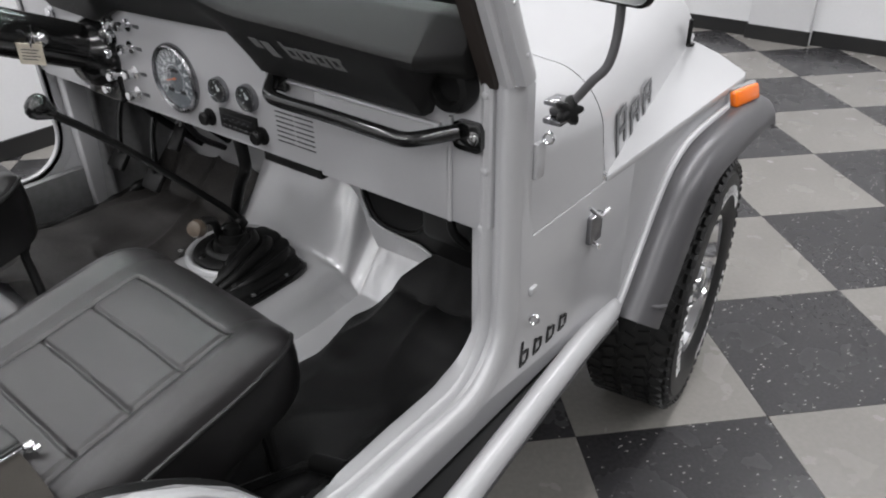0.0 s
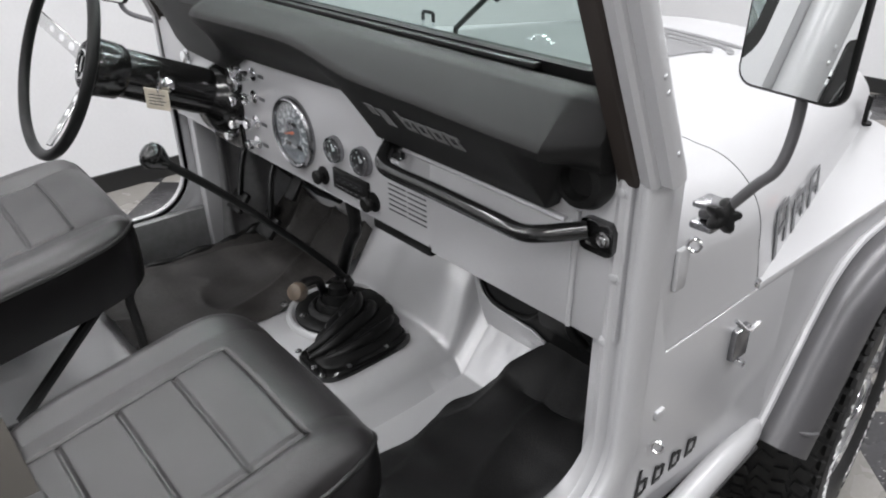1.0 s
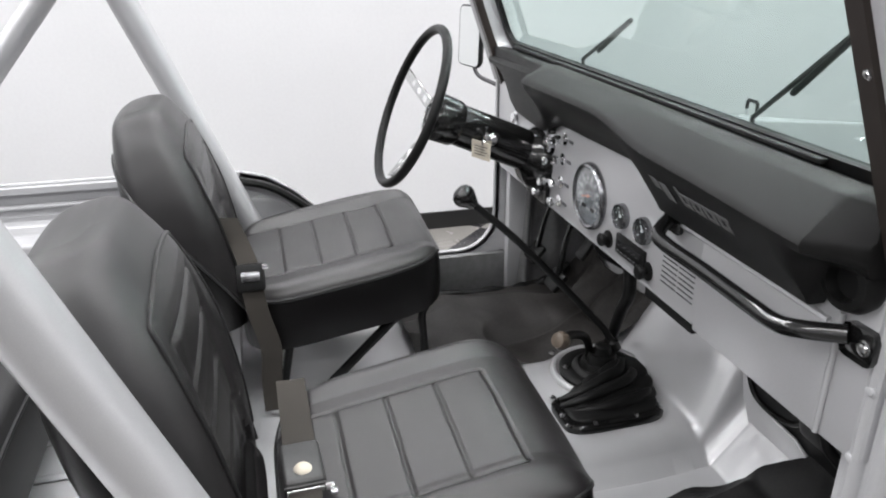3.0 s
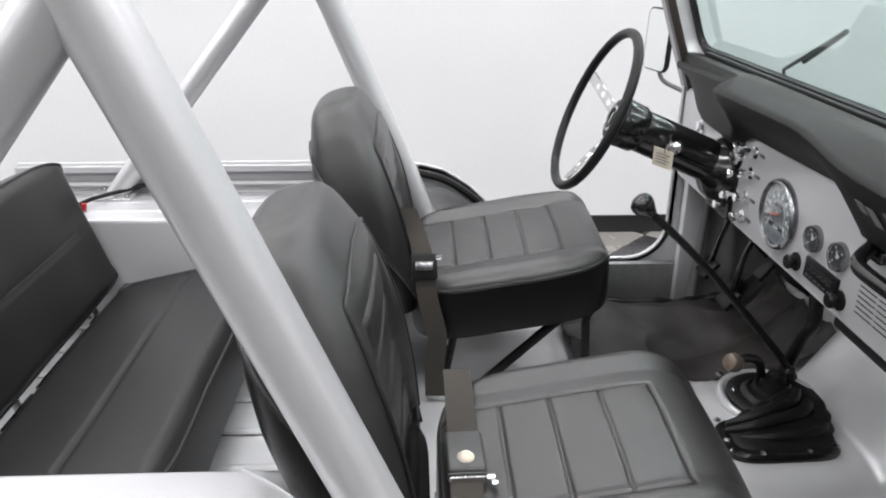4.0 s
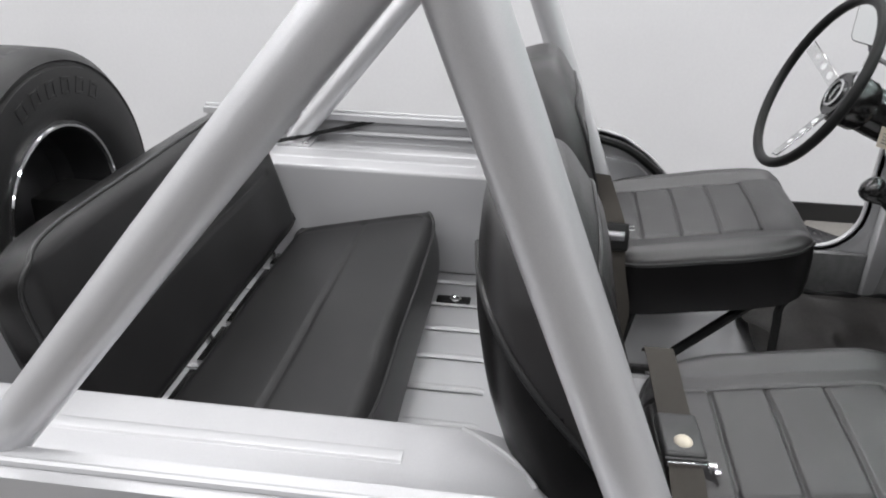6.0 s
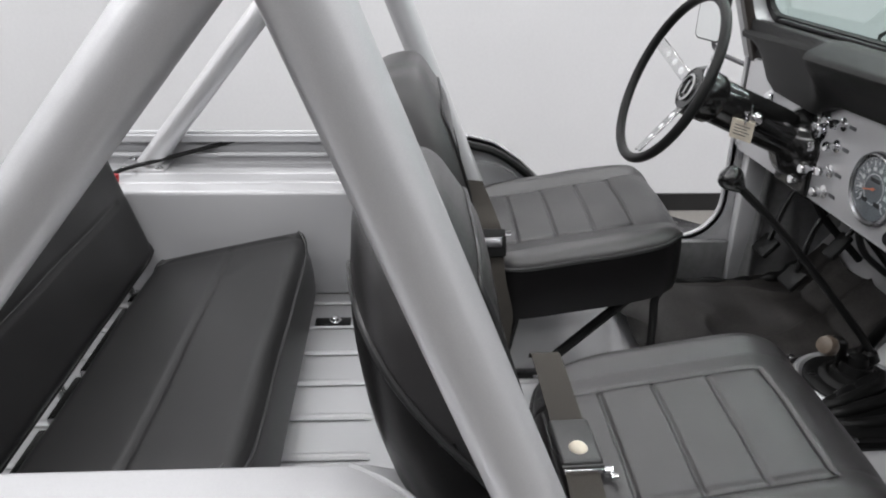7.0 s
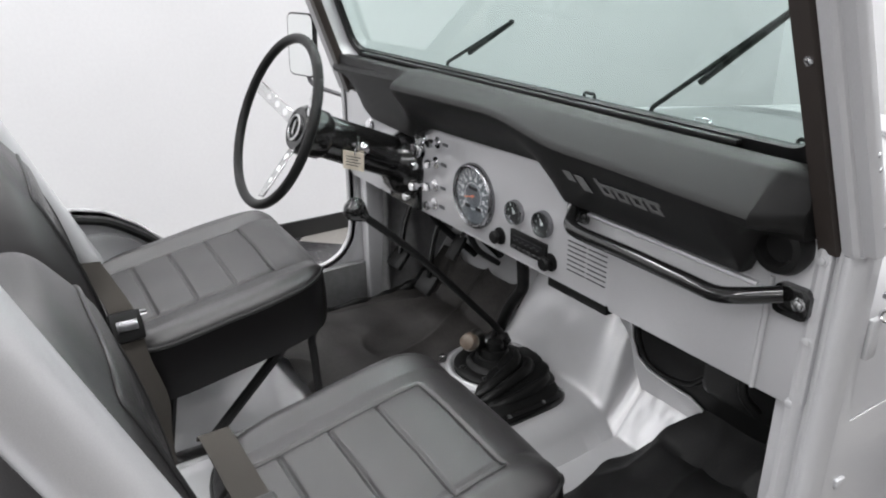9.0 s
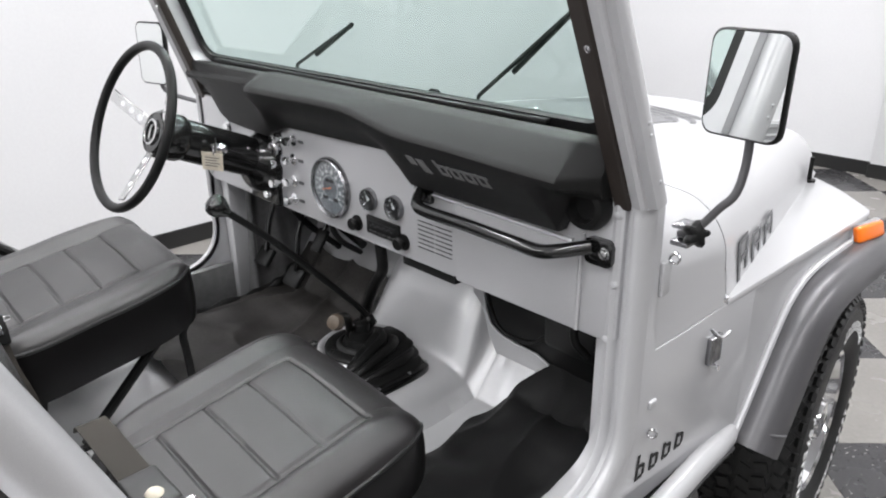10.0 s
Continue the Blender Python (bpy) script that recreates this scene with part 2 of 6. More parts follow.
def prism(bm, outline, a, b, axis="x", bevel=0.0, seg=2):
    """An outline pushed from a to b along an axis: along x it holds (y, z), along y (x, z), along z (x, y)."""
    place = {"x": lambda u, v, w: (w, u, v), "y": lambda u, v, w: (u, w, v), "z": lambda u, v, w: (u, v, w)}[axis]
    r0 = [bm.verts.new(place(u, v, a)) for u, v in outline]
    r1 = [bm.verts.new(place(u, v, b)) for u, v in outline]
    n = len(outline)
    fs = [bm.faces.new(r0), bm.faces.new(r1[::-1])] + [bm.faces.new((r0[k], r0[(k + 1) % n], r1[(k + 1) % n], r1[k])) for k in range(n)]
    if bevel:
        bmesh.ops.recalc_face_normals(bm, faces=fs)
        es = list({e for f in fs[:2] for e in f.edges})
        bmesh.ops.bevel(bm, geom=es, offset=bevel, segments=seg, affect="EDGES", profile=0.5)


def sheet(bm, nu, nv, place):
    """A grid of points place(u, v), u and v from 0 to 1."""
    vs = [[bm.verts.new(place(i / nu, j / nv)) for j in range(nv + 1)] for i in range(nu + 1)]
    for i in range(nu):
        for j in range(nv):
            bm.faces.new((vs[i][j], vs[i + 1][j], vs[i + 1][j + 1], vs[i][j + 1]))
    return vs


def ribbon(bm, line, width, thick, across):
    """A flat band along a line of points, with its width along `across`."""
    pts = [Vector(p) for p in line]
    ac = Vector(across).normalized()
    rings = []
    for i, p in enumerate(pts):
        d = (pts[min(i + 1, len(pts) - 1)] - pts[max(i - 1, 0)]).normalized()
        up = ac.cross(d).normalized()
        rings.append([p + ac * width / 2 + up * thick / 2, p - ac * width / 2 + up * thick / 2, p - ac * width / 2 - up * thick / 2, p + ac * width / 2 - up * thick / 2])
    loft(bm, rings)


def bolt(bm, p, normal, r=0.008, h=0.006):
    p, nrm = Vector(p), Vector(normal)
    lathe(bm, [(0, 0), (r * 1.35, 0), (r * 1.35, h * 0.25), (r, h * 0.35), (r * 0.85, h * 0.8), (r * 0.4, h), (0, h)], frame_to(p, p + nrm), 12)


def clamp(v, a=0.0, b=1.0):
    return max(a, min(b, v))


def lerp(a, b, t):
    return a + (b - a) * t


def table(x, rows):
    """Straight-line reading of (x, value) rows."""
    if x <= rows[0][0]:
        return rows[0][1]
    for (x0, y0), (x1, y1) in zip(rows, rows[1:]):
        if x <= x1:
            return lerp(y0, y1, (x - x0) / (x1 - x0))
    return rows[-1][1]


def curve(x, rows):
    """A smooth reading through (x, value) rows."""
    n = len(rows)
    if x <= rows[0][0]:
        return rows[0][1]
    for i in range(n - 1):
        (x0, y0), (x1, y1) = rows[i], rows[i + 1]
        if x <= x1:
            sa = (y1 - rows[i - 1][1]) / (x1 - rows[i - 1][0]) if i else (y1 - y0) / (x1 - x0)
            sb = (rows[i + 2][1] - y0) / (rows[i + 2][0] - x0) if i + 2 < n else (y1 - y0) / (x1 - x0)
            h = x1 - x0
            t = (x - x0) / h
            return ((2 * t ** 3 - 3 * t * t + 1) * y0 + (t ** 3 - 2 * t * t + t) * h * sa + (3 * t * t - 2 * t ** 3) * y1 + (t ** 3 - t * t) * h * sb)
    return rows[-1][1]


def ease(x, rows):
    """The same reading, eased at the rows."""
    if x <= rows[0][0]:
        return rows[0][1]
    for (x0, y0), (x1, y1) in zip(rows, rows[1:]):
        if x <= x1:
            t = (x - x0) / (x1 - x0)
            return lerp(y0, y1, t * t * (3 - 2 * t))
    return rows[-1][1]

# ---- the room ----
WX0, WX1, WY0, WY1 = -2.75, 8.2, -8.2, 5.10


def wall(name, x0, x1, y0, y1, mat=WHITE, words="plain white painted showroom wall"):
    bm = bmesh.new()
    box(bm, x0, x1, y0, y1, 0, CEIL)
    return tagged(part(name, bm, mat), words, "wall", kind="structure")


wall("wall_west", WX0 - 0.15, WX0, WY0 - 0.15, WY1 + 0.15)
# east wall is never in view; its dark grey holds down light on the car
wall("wall_east", WX1, WX1 + 0.15, WY0 - 0.15, WY1 + 0.15, WALL_GREY, "unseen wall closing the room, dark to cut side light")
wall("wall_south", WX0, WX1, WY0 - 0.15, WY0)
wall("wall_north", WX0, WX1, WY1, WY1 + 0.15)
bm = bmesh.new()
box(bm, -0.42, 0.02, WY1 - 0.06, WY1 - 0.002, 0, CEIL, bevel=0.004)
tagged(part("wall_pier", bm, WHITE), "shallow white painted pier on the wall", "pier", kind="structure")
bm = bmesh.new()
box(bm, WX0 - 0.15, WX1 + 0.15, WY0 - 0.15, WY1 + 0.15, CEIL, CEIL + 0.1)
tagged(part("ceiling", bm, CEILING), "plain white painted ceiling", "ceiling", kind="structure")
H = 0.105
for name, b in (("baseboard_west", (WX0 + 0.002, WX0 + 0.014, WY0, WY1)), ("baseboard_north", (WX0 + 0.014, -0.425, WY1 - 0.012, WY1 - 0.002)),
                ("baseboard_pier", (-0.43, 0.03, WY1 - 0.074, WY1 - 0.062)), ("baseboard_north_east", (0.03, WX1, WY1 - 0.012, WY1 - 0.002)),
                ("baseboard_east", (WX1 - 0.014, WX1 - 0.002, WY0, WY1 - 0.014)), ("baseboard_south", (WX0 + 0.016, WX1 - 0.016, WY0 + 0.002, WY0 + 0.014))):
    bm = bmesh.new()
    box(bm, *b, 0.0, H, bevel=0.003, seg=1)
    tagged(part(name, bm, SKIRT), "black vinyl skirting along the wall", "baseboard", kind="structure")

for lx, ly in LAMPS:
    fitting = thing("ceiling_light", "white fluorescent tube fitting on the ceiling", "light", "ceiling lights")
    bm = bmesh.new()
    box(bm, lx - 0.16, lx + 0.16, ly - 1.25, ly + 1.25, CEIL - 0.10, CEIL - 0.002, bevel=0.01)
    part("housing", bm, CEILING, fitting)
    for k in (-0.07, 0.07):
        bm = bmesh.new()
        rod(bm, (lx + k, ly - 1.21, CEIL - 0.11), (lx + k, ly + 1.21, CEIL - 0.11), 0.013, 10)
        part("tube", bm, INK, fitting)


def floor_tiles():
    """Checkered vinyl squares laid at 45 degrees over one slab."""
    bm = bmesh.new()
    box(bm, WX0 - 0.15, WX1 + 0.15, WY0 - 0.15, WY1 + 0.15, -0.2, -0.004)
    slab = tagged(part("floor", bm, GROUT), "showroom floor of dark and light checkered vinyl tiles", "floor", kind="structure")
    turn = Matrix.Rotation(TILE_TURN, 3, "Z")
    protos = []
    for mat in (TILE_D, TILE_L):
        bm = bmesh.new()
        box(bm, -TILE[0] / 2 + 0.001, TILE[0] / 2 - 0.001, -TILE[1] / 2 + 0.001, TILE[1] / 2 - 0.001, -0.004, 0.0)
        me = bpy.data.meshes.new("tile")
        bm.to_mesh(me)
        bm.free()
        me.materials.append(mat)
        protos.append(me)
    cells = []
    for i in range(-32, 33):
        for j in range(-32, 33):
            c = Vector(TILE_AT) + turn @ Vector(((i + 0.5) * TILE[0], (j + 0.5) * TILE[1], 0))
            if WX0 - 0.4 < c.x < WX1 + 0.4 and WY0 - 0.4 < c.y < WY1 + 0.4:
                cells.append(((c - Vector((1.0, 1.6, 0))).length, i, j, c))
    cells.sort(key=lambda q: q[0])
    rest = [bmesh.new(), bmesh.new()]
    for n, (_, i, j, c) in enumerate(cells):
        k = (i + j) % 2
        m = Matrix.Translation(c) @ turn.to_4x4()
        if n < 290:
            ob = new("tile", protos[k])
            ob.matrix_world = m
            ob.parent = slab
        else:
            box(rest[k], -TILE[0] / 2 + 0.001, TILE[0] / 2 - 0.001, -TILE[1] / 2 + 0.001, TILE[1] / 2 - 0.001, -0.004, 0.0, m)
    for k in (0, 1):
        tagged(part("far_tiles", rest[k], (TILE_D, TILE_L)[k], slab), kind="stuff")


TILE, TILE_TURN, TILE_AT = (0.5839, 0.5839), radians(45.28), (1.026, 1.017, 0.0)

# ---- the car: body ----
car = thing("off_road_car", "open silver four-wheel-drive car with black vinyl seats and roll bar", "car")
SX = 0.745          # half width of the tub
SILL, RAIL = 0.715, 1.02
FLOOR_F, FLOOR_R = 0.575, 0.66


def side_outline():
    """The tub's side in (y, z): cowl side, door opening with round corners, rear quarter."""
    o = [(0.47, 0.63), (0.47, 0.955), (0.085, 0.955), (0.075, 1.0), (0.070, 1.225), (0.0, 1.235)]
    for k in range(9):      # front lower corner of the opening
        a = math.pi * k / 16
        o.append((-0.10 + 0.10 * math.cos(a), SILL + 0.10 - 0.10 * math.sin(a)))
    for y, z in ((-0.36, SILL), (-0.40, 0.722), (-0.44, 0.745), (-0.48, 0.80), (-0.53, 0.885), (-0.58, 0.94), (-0.64, 0.985), (-0.70, 1.01), (-0.75, RAIL)):
        o.append((y, z))
    o += [(-1.86, RAIL), (-1.86, 0.55), (-1.78, 0.55)]
    for k in range(13):     # rear wheel arch
        a = math.pi * k / 12
        o.append((-1.38 - 0.40 * math.cos(a), 0.55 + 0.30 * math.sin(a)))
    o += [(-0.96, 0.625), (0.30, 0.625)]
    return o


for s in (1, -1):
    bm = bmesh.new()
    prism(bm, side_outline(), s * (SX - 0.022), s * SX, "x", bevel=0.003)
    part("side_panel", bm, SILVER, car)
    # pressed door jamb: a ribbed strip that follows the opening
    way = [(0.0, z) for z in (1.232, 1.12, 1.0, 0.90, 0.83)]
    for k in range(1, 9):
        a = math.pi * k / 16
        way.append((-0.115 + 0.115 * math.cos(a), SILL + 0.115 - 0.115 * math.sin(a)))
    way += [(-0.22, SILL), (-0.34, SILL), (-0.39, 0.720), (-0.44, 0.748), (-0.49, 0.82), (-0.54, 0.895), (-0.60, 0.953), (-0.67, 0.998), (-0.74, 1.016)]
    rib = [(0.664, -0.036), (0.664, -0.012), (0.672, -0.002), (0.694, 0.0), (0.702, 0.004), (0.709, 0.0), (0.713, -0.010), (0.722, -0.011), (0.727, -0.001), (0.734, 0.004), (0.742, 0.002), (0.749, -0.008), (0.751, -0.024), (0.749, -0.040), (0.738, -0.04)]
    rings = []
    for i, (y, z) in enumerate(way):
        a, b = way[max(i - 1, 0)], way[min(i + 1, len(way) - 1)]
        d = Vector((b[0] - a[0], b[1] - a[1])).normalized()
        nrm = Vector((d.y, -d.x))
        inner, slim = clamp((i - 4) / 6), clamp((i - 13) / 4) if s > 0 else 1.0
        rings.append([Vector((s * max(x if x > 0.69 else lerp(0.690, x, inner), lerp(0.66, 0.722, slim)), y + nrm.x * n, z + nrm.y * n)) for x, n in rib])
    bm = bmesh.new()
    loft(bm, rings)
    part("door_jamb", bm, SILVER, car, sharp=50)
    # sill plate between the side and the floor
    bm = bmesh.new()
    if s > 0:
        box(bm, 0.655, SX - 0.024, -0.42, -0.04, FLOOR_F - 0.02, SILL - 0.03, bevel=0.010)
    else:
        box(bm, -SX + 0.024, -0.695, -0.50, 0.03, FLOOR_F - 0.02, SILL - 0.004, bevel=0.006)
    # driver-side sill takes a darker grey than the silver passenger side
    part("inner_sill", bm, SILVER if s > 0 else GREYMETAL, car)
    # rubber seal and pressed recess behind the door opening
    bm = bmesh.new()
    tube(bm, smooth_path([(s * 0.700, y, z) for y, z in ((-0.49, 0.80), (-0.54, 0.878), (-0.60, 0.935), (-0.67, 0.980), (-0.75, 1.002))], 5), 0.012, 8)
    part("door_seal", bm, RUBBER, car)
    bm = bmesh.new()
    lathe(bm, [(0.150, 0.0), (0.146, 0.007), (0.138, 0.008), (0.128, 0.002), (0.06, -0.004), (0.0, -0.004)], pose(s * (SX - 0.026), -0.705, 0.80, 0, -90 * s, 0), 40)
    part("quarter_pressing", bm, SILVER, car)
    # top rail with a rolled lip
    bm = bmesh.new()
    prism(bm, [(s * (SX + 0.004), RAIL - 0.03), (s * (SX + 0.004), RAIL + 0.004), (s * (SX - 0.045), RAIL + 0.004), (s * (SX - 0.045), RAIL - 0.012), (s * (SX - 0.02), RAIL - 0.012), (s * (SX - 0.02), RAIL - 0.03)], -1.86, -0.76, "y", bevel=0.003)
    part("top_rail", bm, SILVER, car)
    bm = bmesh.new()
    tube(bm, [(s * (SX - 0.018), y, RAIL + 0.006) for y in (-1.86, -1.3, -0.78)], 0.006, 8)
    tube(bm, [(s * (SX - 0.026), y, RAIL - 0.052) for y in (-1.86, -1.3, -0.9)], 0.007, 8)
    pieces("rail_lip", bm, SILVER, car)
    # wheel housing inside the tub
    hx0, hx1 = 0.49, SX - 0.022
    prof = [(-1.86, FLOOR_R), (-1.86, 0.945), (-0.97, 0.945), (-0.91, 0.93), (-0.86, 0.88), (-0.835, 0.80), (-0.825, FLOOR_R)]
    bm = bmesh.new()
    prism(bm, prof, s * hx0, s * hx1, "x", bevel=0.012, seg=3)
    part("wheel_housing", bm, SILVER, car)
    bm = bmesh.new()      # pressed ridges on the housing
    tube(bm, [(s * 0.640, y, 0.945) for y in (-1.84, -1.4, -1.06)], 0.016, 12, 0.16)
    tube(bm, [(s * 0.565, y, 0.945) for y in (-1.84, -1.4, -1.06)], 0.013, 12, 0.16)
    tube(bm, smooth_path([(s * 0.497, -0.99, 0.943), (s * 0.52, -0.95, 0.941), (s * 0.543, -0.915, 0.932), (s * 0.56, -0.89, 0.912)], 4), 0.0045, 8)
    pieces("pressing", bm, SILVER, car)

# floors
bm = bmesh.new()
box(bm, -0.72, 0.72, -1.86, -0.80, FLOOR_R - 0.02, FLOOR_R, bevel=0.004)
box(bm, -0.72, 0.72, -0.82, -0.78, FLOOR_F - 0.02, FLOOR_R - 0.002)
part("rear_floor", bm, SILVER, car)
for k, x in enumerate([-0.44 + 0.117 * i for i in range(8)]):
    bm = bmesh.new()
    tube(bm, [(x, -1.80, FLOOR_R), (x, -1.79, FLOOR_R + 0.004), (x, -1.0, FLOOR_R + 0.004), (x, -0.985, FLOOR_R)], 0.010, 8, 0.55)
    part("floor_rib", bm, SILVER, car)
bm = bmesh.new()
box(bm, -0.72, 0.72, -0.82, 0.16, FLOOR_F - 0.02, FLOOR_F)
part("front_floor", bm, SILVER_LIT, car)
# tail panel
bm = bmesh.new()
box(bm, -SX, SX, -1.885, -1.862, 0.55, 0.90, bevel=0.006)
part("tailgate", bm, SILVER, car)

# firewall and toe board
bm = bmesh.new()
prism(bm, [(0.175, FLOOR_F - 0.02), (0.175, FLOOR_F), (0.36, 0.785), (0.36, 1.01), (0.38, 1.01), (0.38, 0.79), (0.17, FLOOR_F - 0.02)], -0.72, 0.72, "x")
part("firewall", bm, SILVER, car)

# transmission tunnel
def floor_at(y):
    return FLOOR_F + clamp((y - 0.165) * 1.12, 0, 0.36)


def tunnel_ring(y):
    """A flat-topped tunnel with leaning flanks; ahead of the levers it steps up into the bell housing hump."""
    top = table(y, [(-0.62, 0.628), (-0.25, 0.640), (0.00, 0.648), (0.148, 0.650), (0.158, 0.657), (0.180, 0.702), (0.215, 0.775), (0.250, 0.835), (0.29, 0.878), (0.37, 0.915)])
    crest = ease(y, [(-0.62, 0.165), (0.0, 0.178), (0.15, 0.180), (0.25, 0.172), (0.37, 0.165)])
    foot = ease(y, [(-0.62, 0.215), (0.0, 0.222), (0.25, 0.205), (0.37, 0.205)])
    e = ease(y, [(-0.62, 5.0), (0.13, 5.0), (0.20, 4.6), (0.37, 4.0)])
    base = floor_at(y) + 0.004
    h = max(top - base, 0.02)
    out = ease(y, [(-0.62, 0.05), (-0.05, 0.10), (0.15, 0.16), (0.37, 0.24)])
    rough = clamp((y - 0.02) / 0.16) * 0.9 + 0.1
    ring = []
    for k in range(30):
        x = foot + 0.018 + out * (1 - k / 30)
        crumple = 0.0032 * noise.noise(Vector((x * 22, y * 22, 5.0))) + 0.0022 * noise.noise(Vector((x * 60, y * 60, 2.0))) * clamp((y - 0.17) / 0.05)
        ring.append(Vector((x, y, base + 0.003 + clamp((30 - k) / 5) * clamp(k / 4) * rough * crumple)))
    for k in range(49):
        a = math.pi * k / 48
        c, sn = math.cos(a), math.sin(a)
        up = abs(sn) ** (2 / e)
        x = lerp(foot, crest, up) * math.copysign(abs(c) ** (2 / e), c)
        flare = 0.018 * (1 - clamp(up * h / 0.03)) ** 2
        ring.append(Vector((x + math.copysign(flare, c), y, base + h * up)))
    return ring


bm = bmesh.new()
loft(bm, [tunnel_ring(-0.62 + 0.99 * k / 180) for k in range(181)], cap=False, closed=False)
part("transmission_tunnel", bm, SILVER_LIT, car, sharp=70)
# upright lip of the toe board under the heater
bm = bmesh.new()
prism(bm, [(0.14, 0.655), (0.33, 0.660), (0.385, 0.665), (0.385, 0.706), (0.35, 0.720), (0.29, 0.722), (0.235, 0.728), (0.20, 0.745), (0.182, 0.785), (0.172, 0.86), (0.168, 0.97), (0.14, 0.97)], 0.246, 0.254, "y", bevel=0.003)
part("toe_lip", bm, SILVER_LIT, car, sharp=60)


# carpets, draped over floor and toe board
def carpet(x0, x1, y0, y1, seed, edge):
    bm = bmesh.new()

    def at(u, v):
        y = lerp(y0, y1, v)
        x = lerp(x0 + edge(v), x1, u)
        z = floor_at(y) + 0.032
        z += 0.026 * noise.noise(Vector((x * 5 + seed, y * 5, 0.3))) + 0.016 * noise.noise(Vector((x * 8, y * 9 + seed, 1.3)))
        z += 0.02 * max(0, 1 - abs(y - 0.16) / 0.09)
        z += 0.016 * (1 - abs(noise.noise(Vector((x * 6 + 2 * y + seed, y * 4 - x * 3, 7.0))))) ** 5 - 0.006
        return Vector((x, y, z))
    sheet(bm, 70, 110, at)
    return bm


part("passenger_carpet", carpet(0.285, 0.690, -0.70, 0.335, 3.0, lambda v: curve(v, [(0.0, 0.03), (0.30, 0.048), (0.58, 0.046), (0.68, 0.034), (0.75, 0.010), (0.80, 0.038), (0.86, 0.058), (0.92, 0.100), (1.0, 0.150)])), CARPET, car, "black moulded carpet, uneven at its edge")
part("driver_carpet", carpet(-0.23, -0.64, -0.34, 0.275, 8.0, lambda v: 0.02 * math.sin(7 * v)), MAT, car, "worn charcoal carpet")
for s in (1, -1):
    bm = bmesh.new()
    box(bm, *sorted((s * 0.690, s * 0.718)), 0.03, 0.34, FLOOR_F, 1.01, bevel=0.004)
    box(bm, *sorted((s * 0.660, s * 0.692)), 0.02, 0.10, FLOOR_F, 0.985, bevel=0.01)
    pieces("kick_panel", bm, SILVER, car)


# ---- hood, fenders ----
def hood_top(y):
    return table(y, [(0.02, 1.234), (0.34, 1.211), (0.706, 1.184), (1.12, 1.150), (1.38, 1.130)]), table(y, [(0.02, 0.032), (0.34, 0.046), (0.706, 0.054), (1.38, 0.046)])


def hood_z(x, y):
    top, crown = hood_top(y)
    t = clamp((y - 0.34) / 1.04)
    return top - crown * (x / (lerp(0.743, 0.50, t) - 0.012 - lerp(0.125, 0.11, t))) ** 2


def shell_ring(y):
    """Section across cowl and hood: full round shoulders, narrowing to the front."""
    t = clamp((y - 0.34) / 1.04)
    w, low = lerp(0.743, 0.50, t), lerp(0.957, 0.962, t)
    top, crown = hood_top(y)
    r = lerp(0.125, 0.11, t)
    side = 0.012
    ring = [Vector((w, y, low))]
    for k in range(15):
        a = math.pi / 2 * k / 14
        ring.append(Vector((w - side - r + r * math.cos(a), y, top - crown - r + r * math.sin(a))))
    x1 = w - side - r
    ring += [Vector((x1 * f, y, top - crown * f ** 2)) for f in (0.8, 0.6, 0.4, 0.2, 0)]
    return ring + [Vector((-p.x, p.y, p.z)) for p in ring[-2::-1]]


bm = bmesh.new()
loft(bm, [shell_ring(0.3425 + (1.38 - 0.343) * k / 16) for k in range(17)], cap=False, closed=False)
hood = part("hood", bm, SILVER, car, sharp=60)
bm = bmesh.new()
loft(bm, [shell_ring(0.02 + 0.319 * k / 8) for k in range(9)], cap=False, closed=False)
part("cowl_shell", bm, SILVER, car, sharp=60)
bm = bmesh.new()
prism(bm, [(p.x * 0.985, p.z - 0.006) for p in shell_ring(1.38)] + [(-0.49, 0.62), (0.49, 0.62)], 1.374, 1.390, "y")
part("grille", bm, SILVER, car)
for x in [-0.21 + 0.07 * k for k in range(7)]:
    bm = bmesh.new()
    box(bm, x - 0.018, x + 0.018, 1.392, 1.398, 0.72, 1.05, bevel=0.002)
    part("grille_slot", bm, SATIN, car)

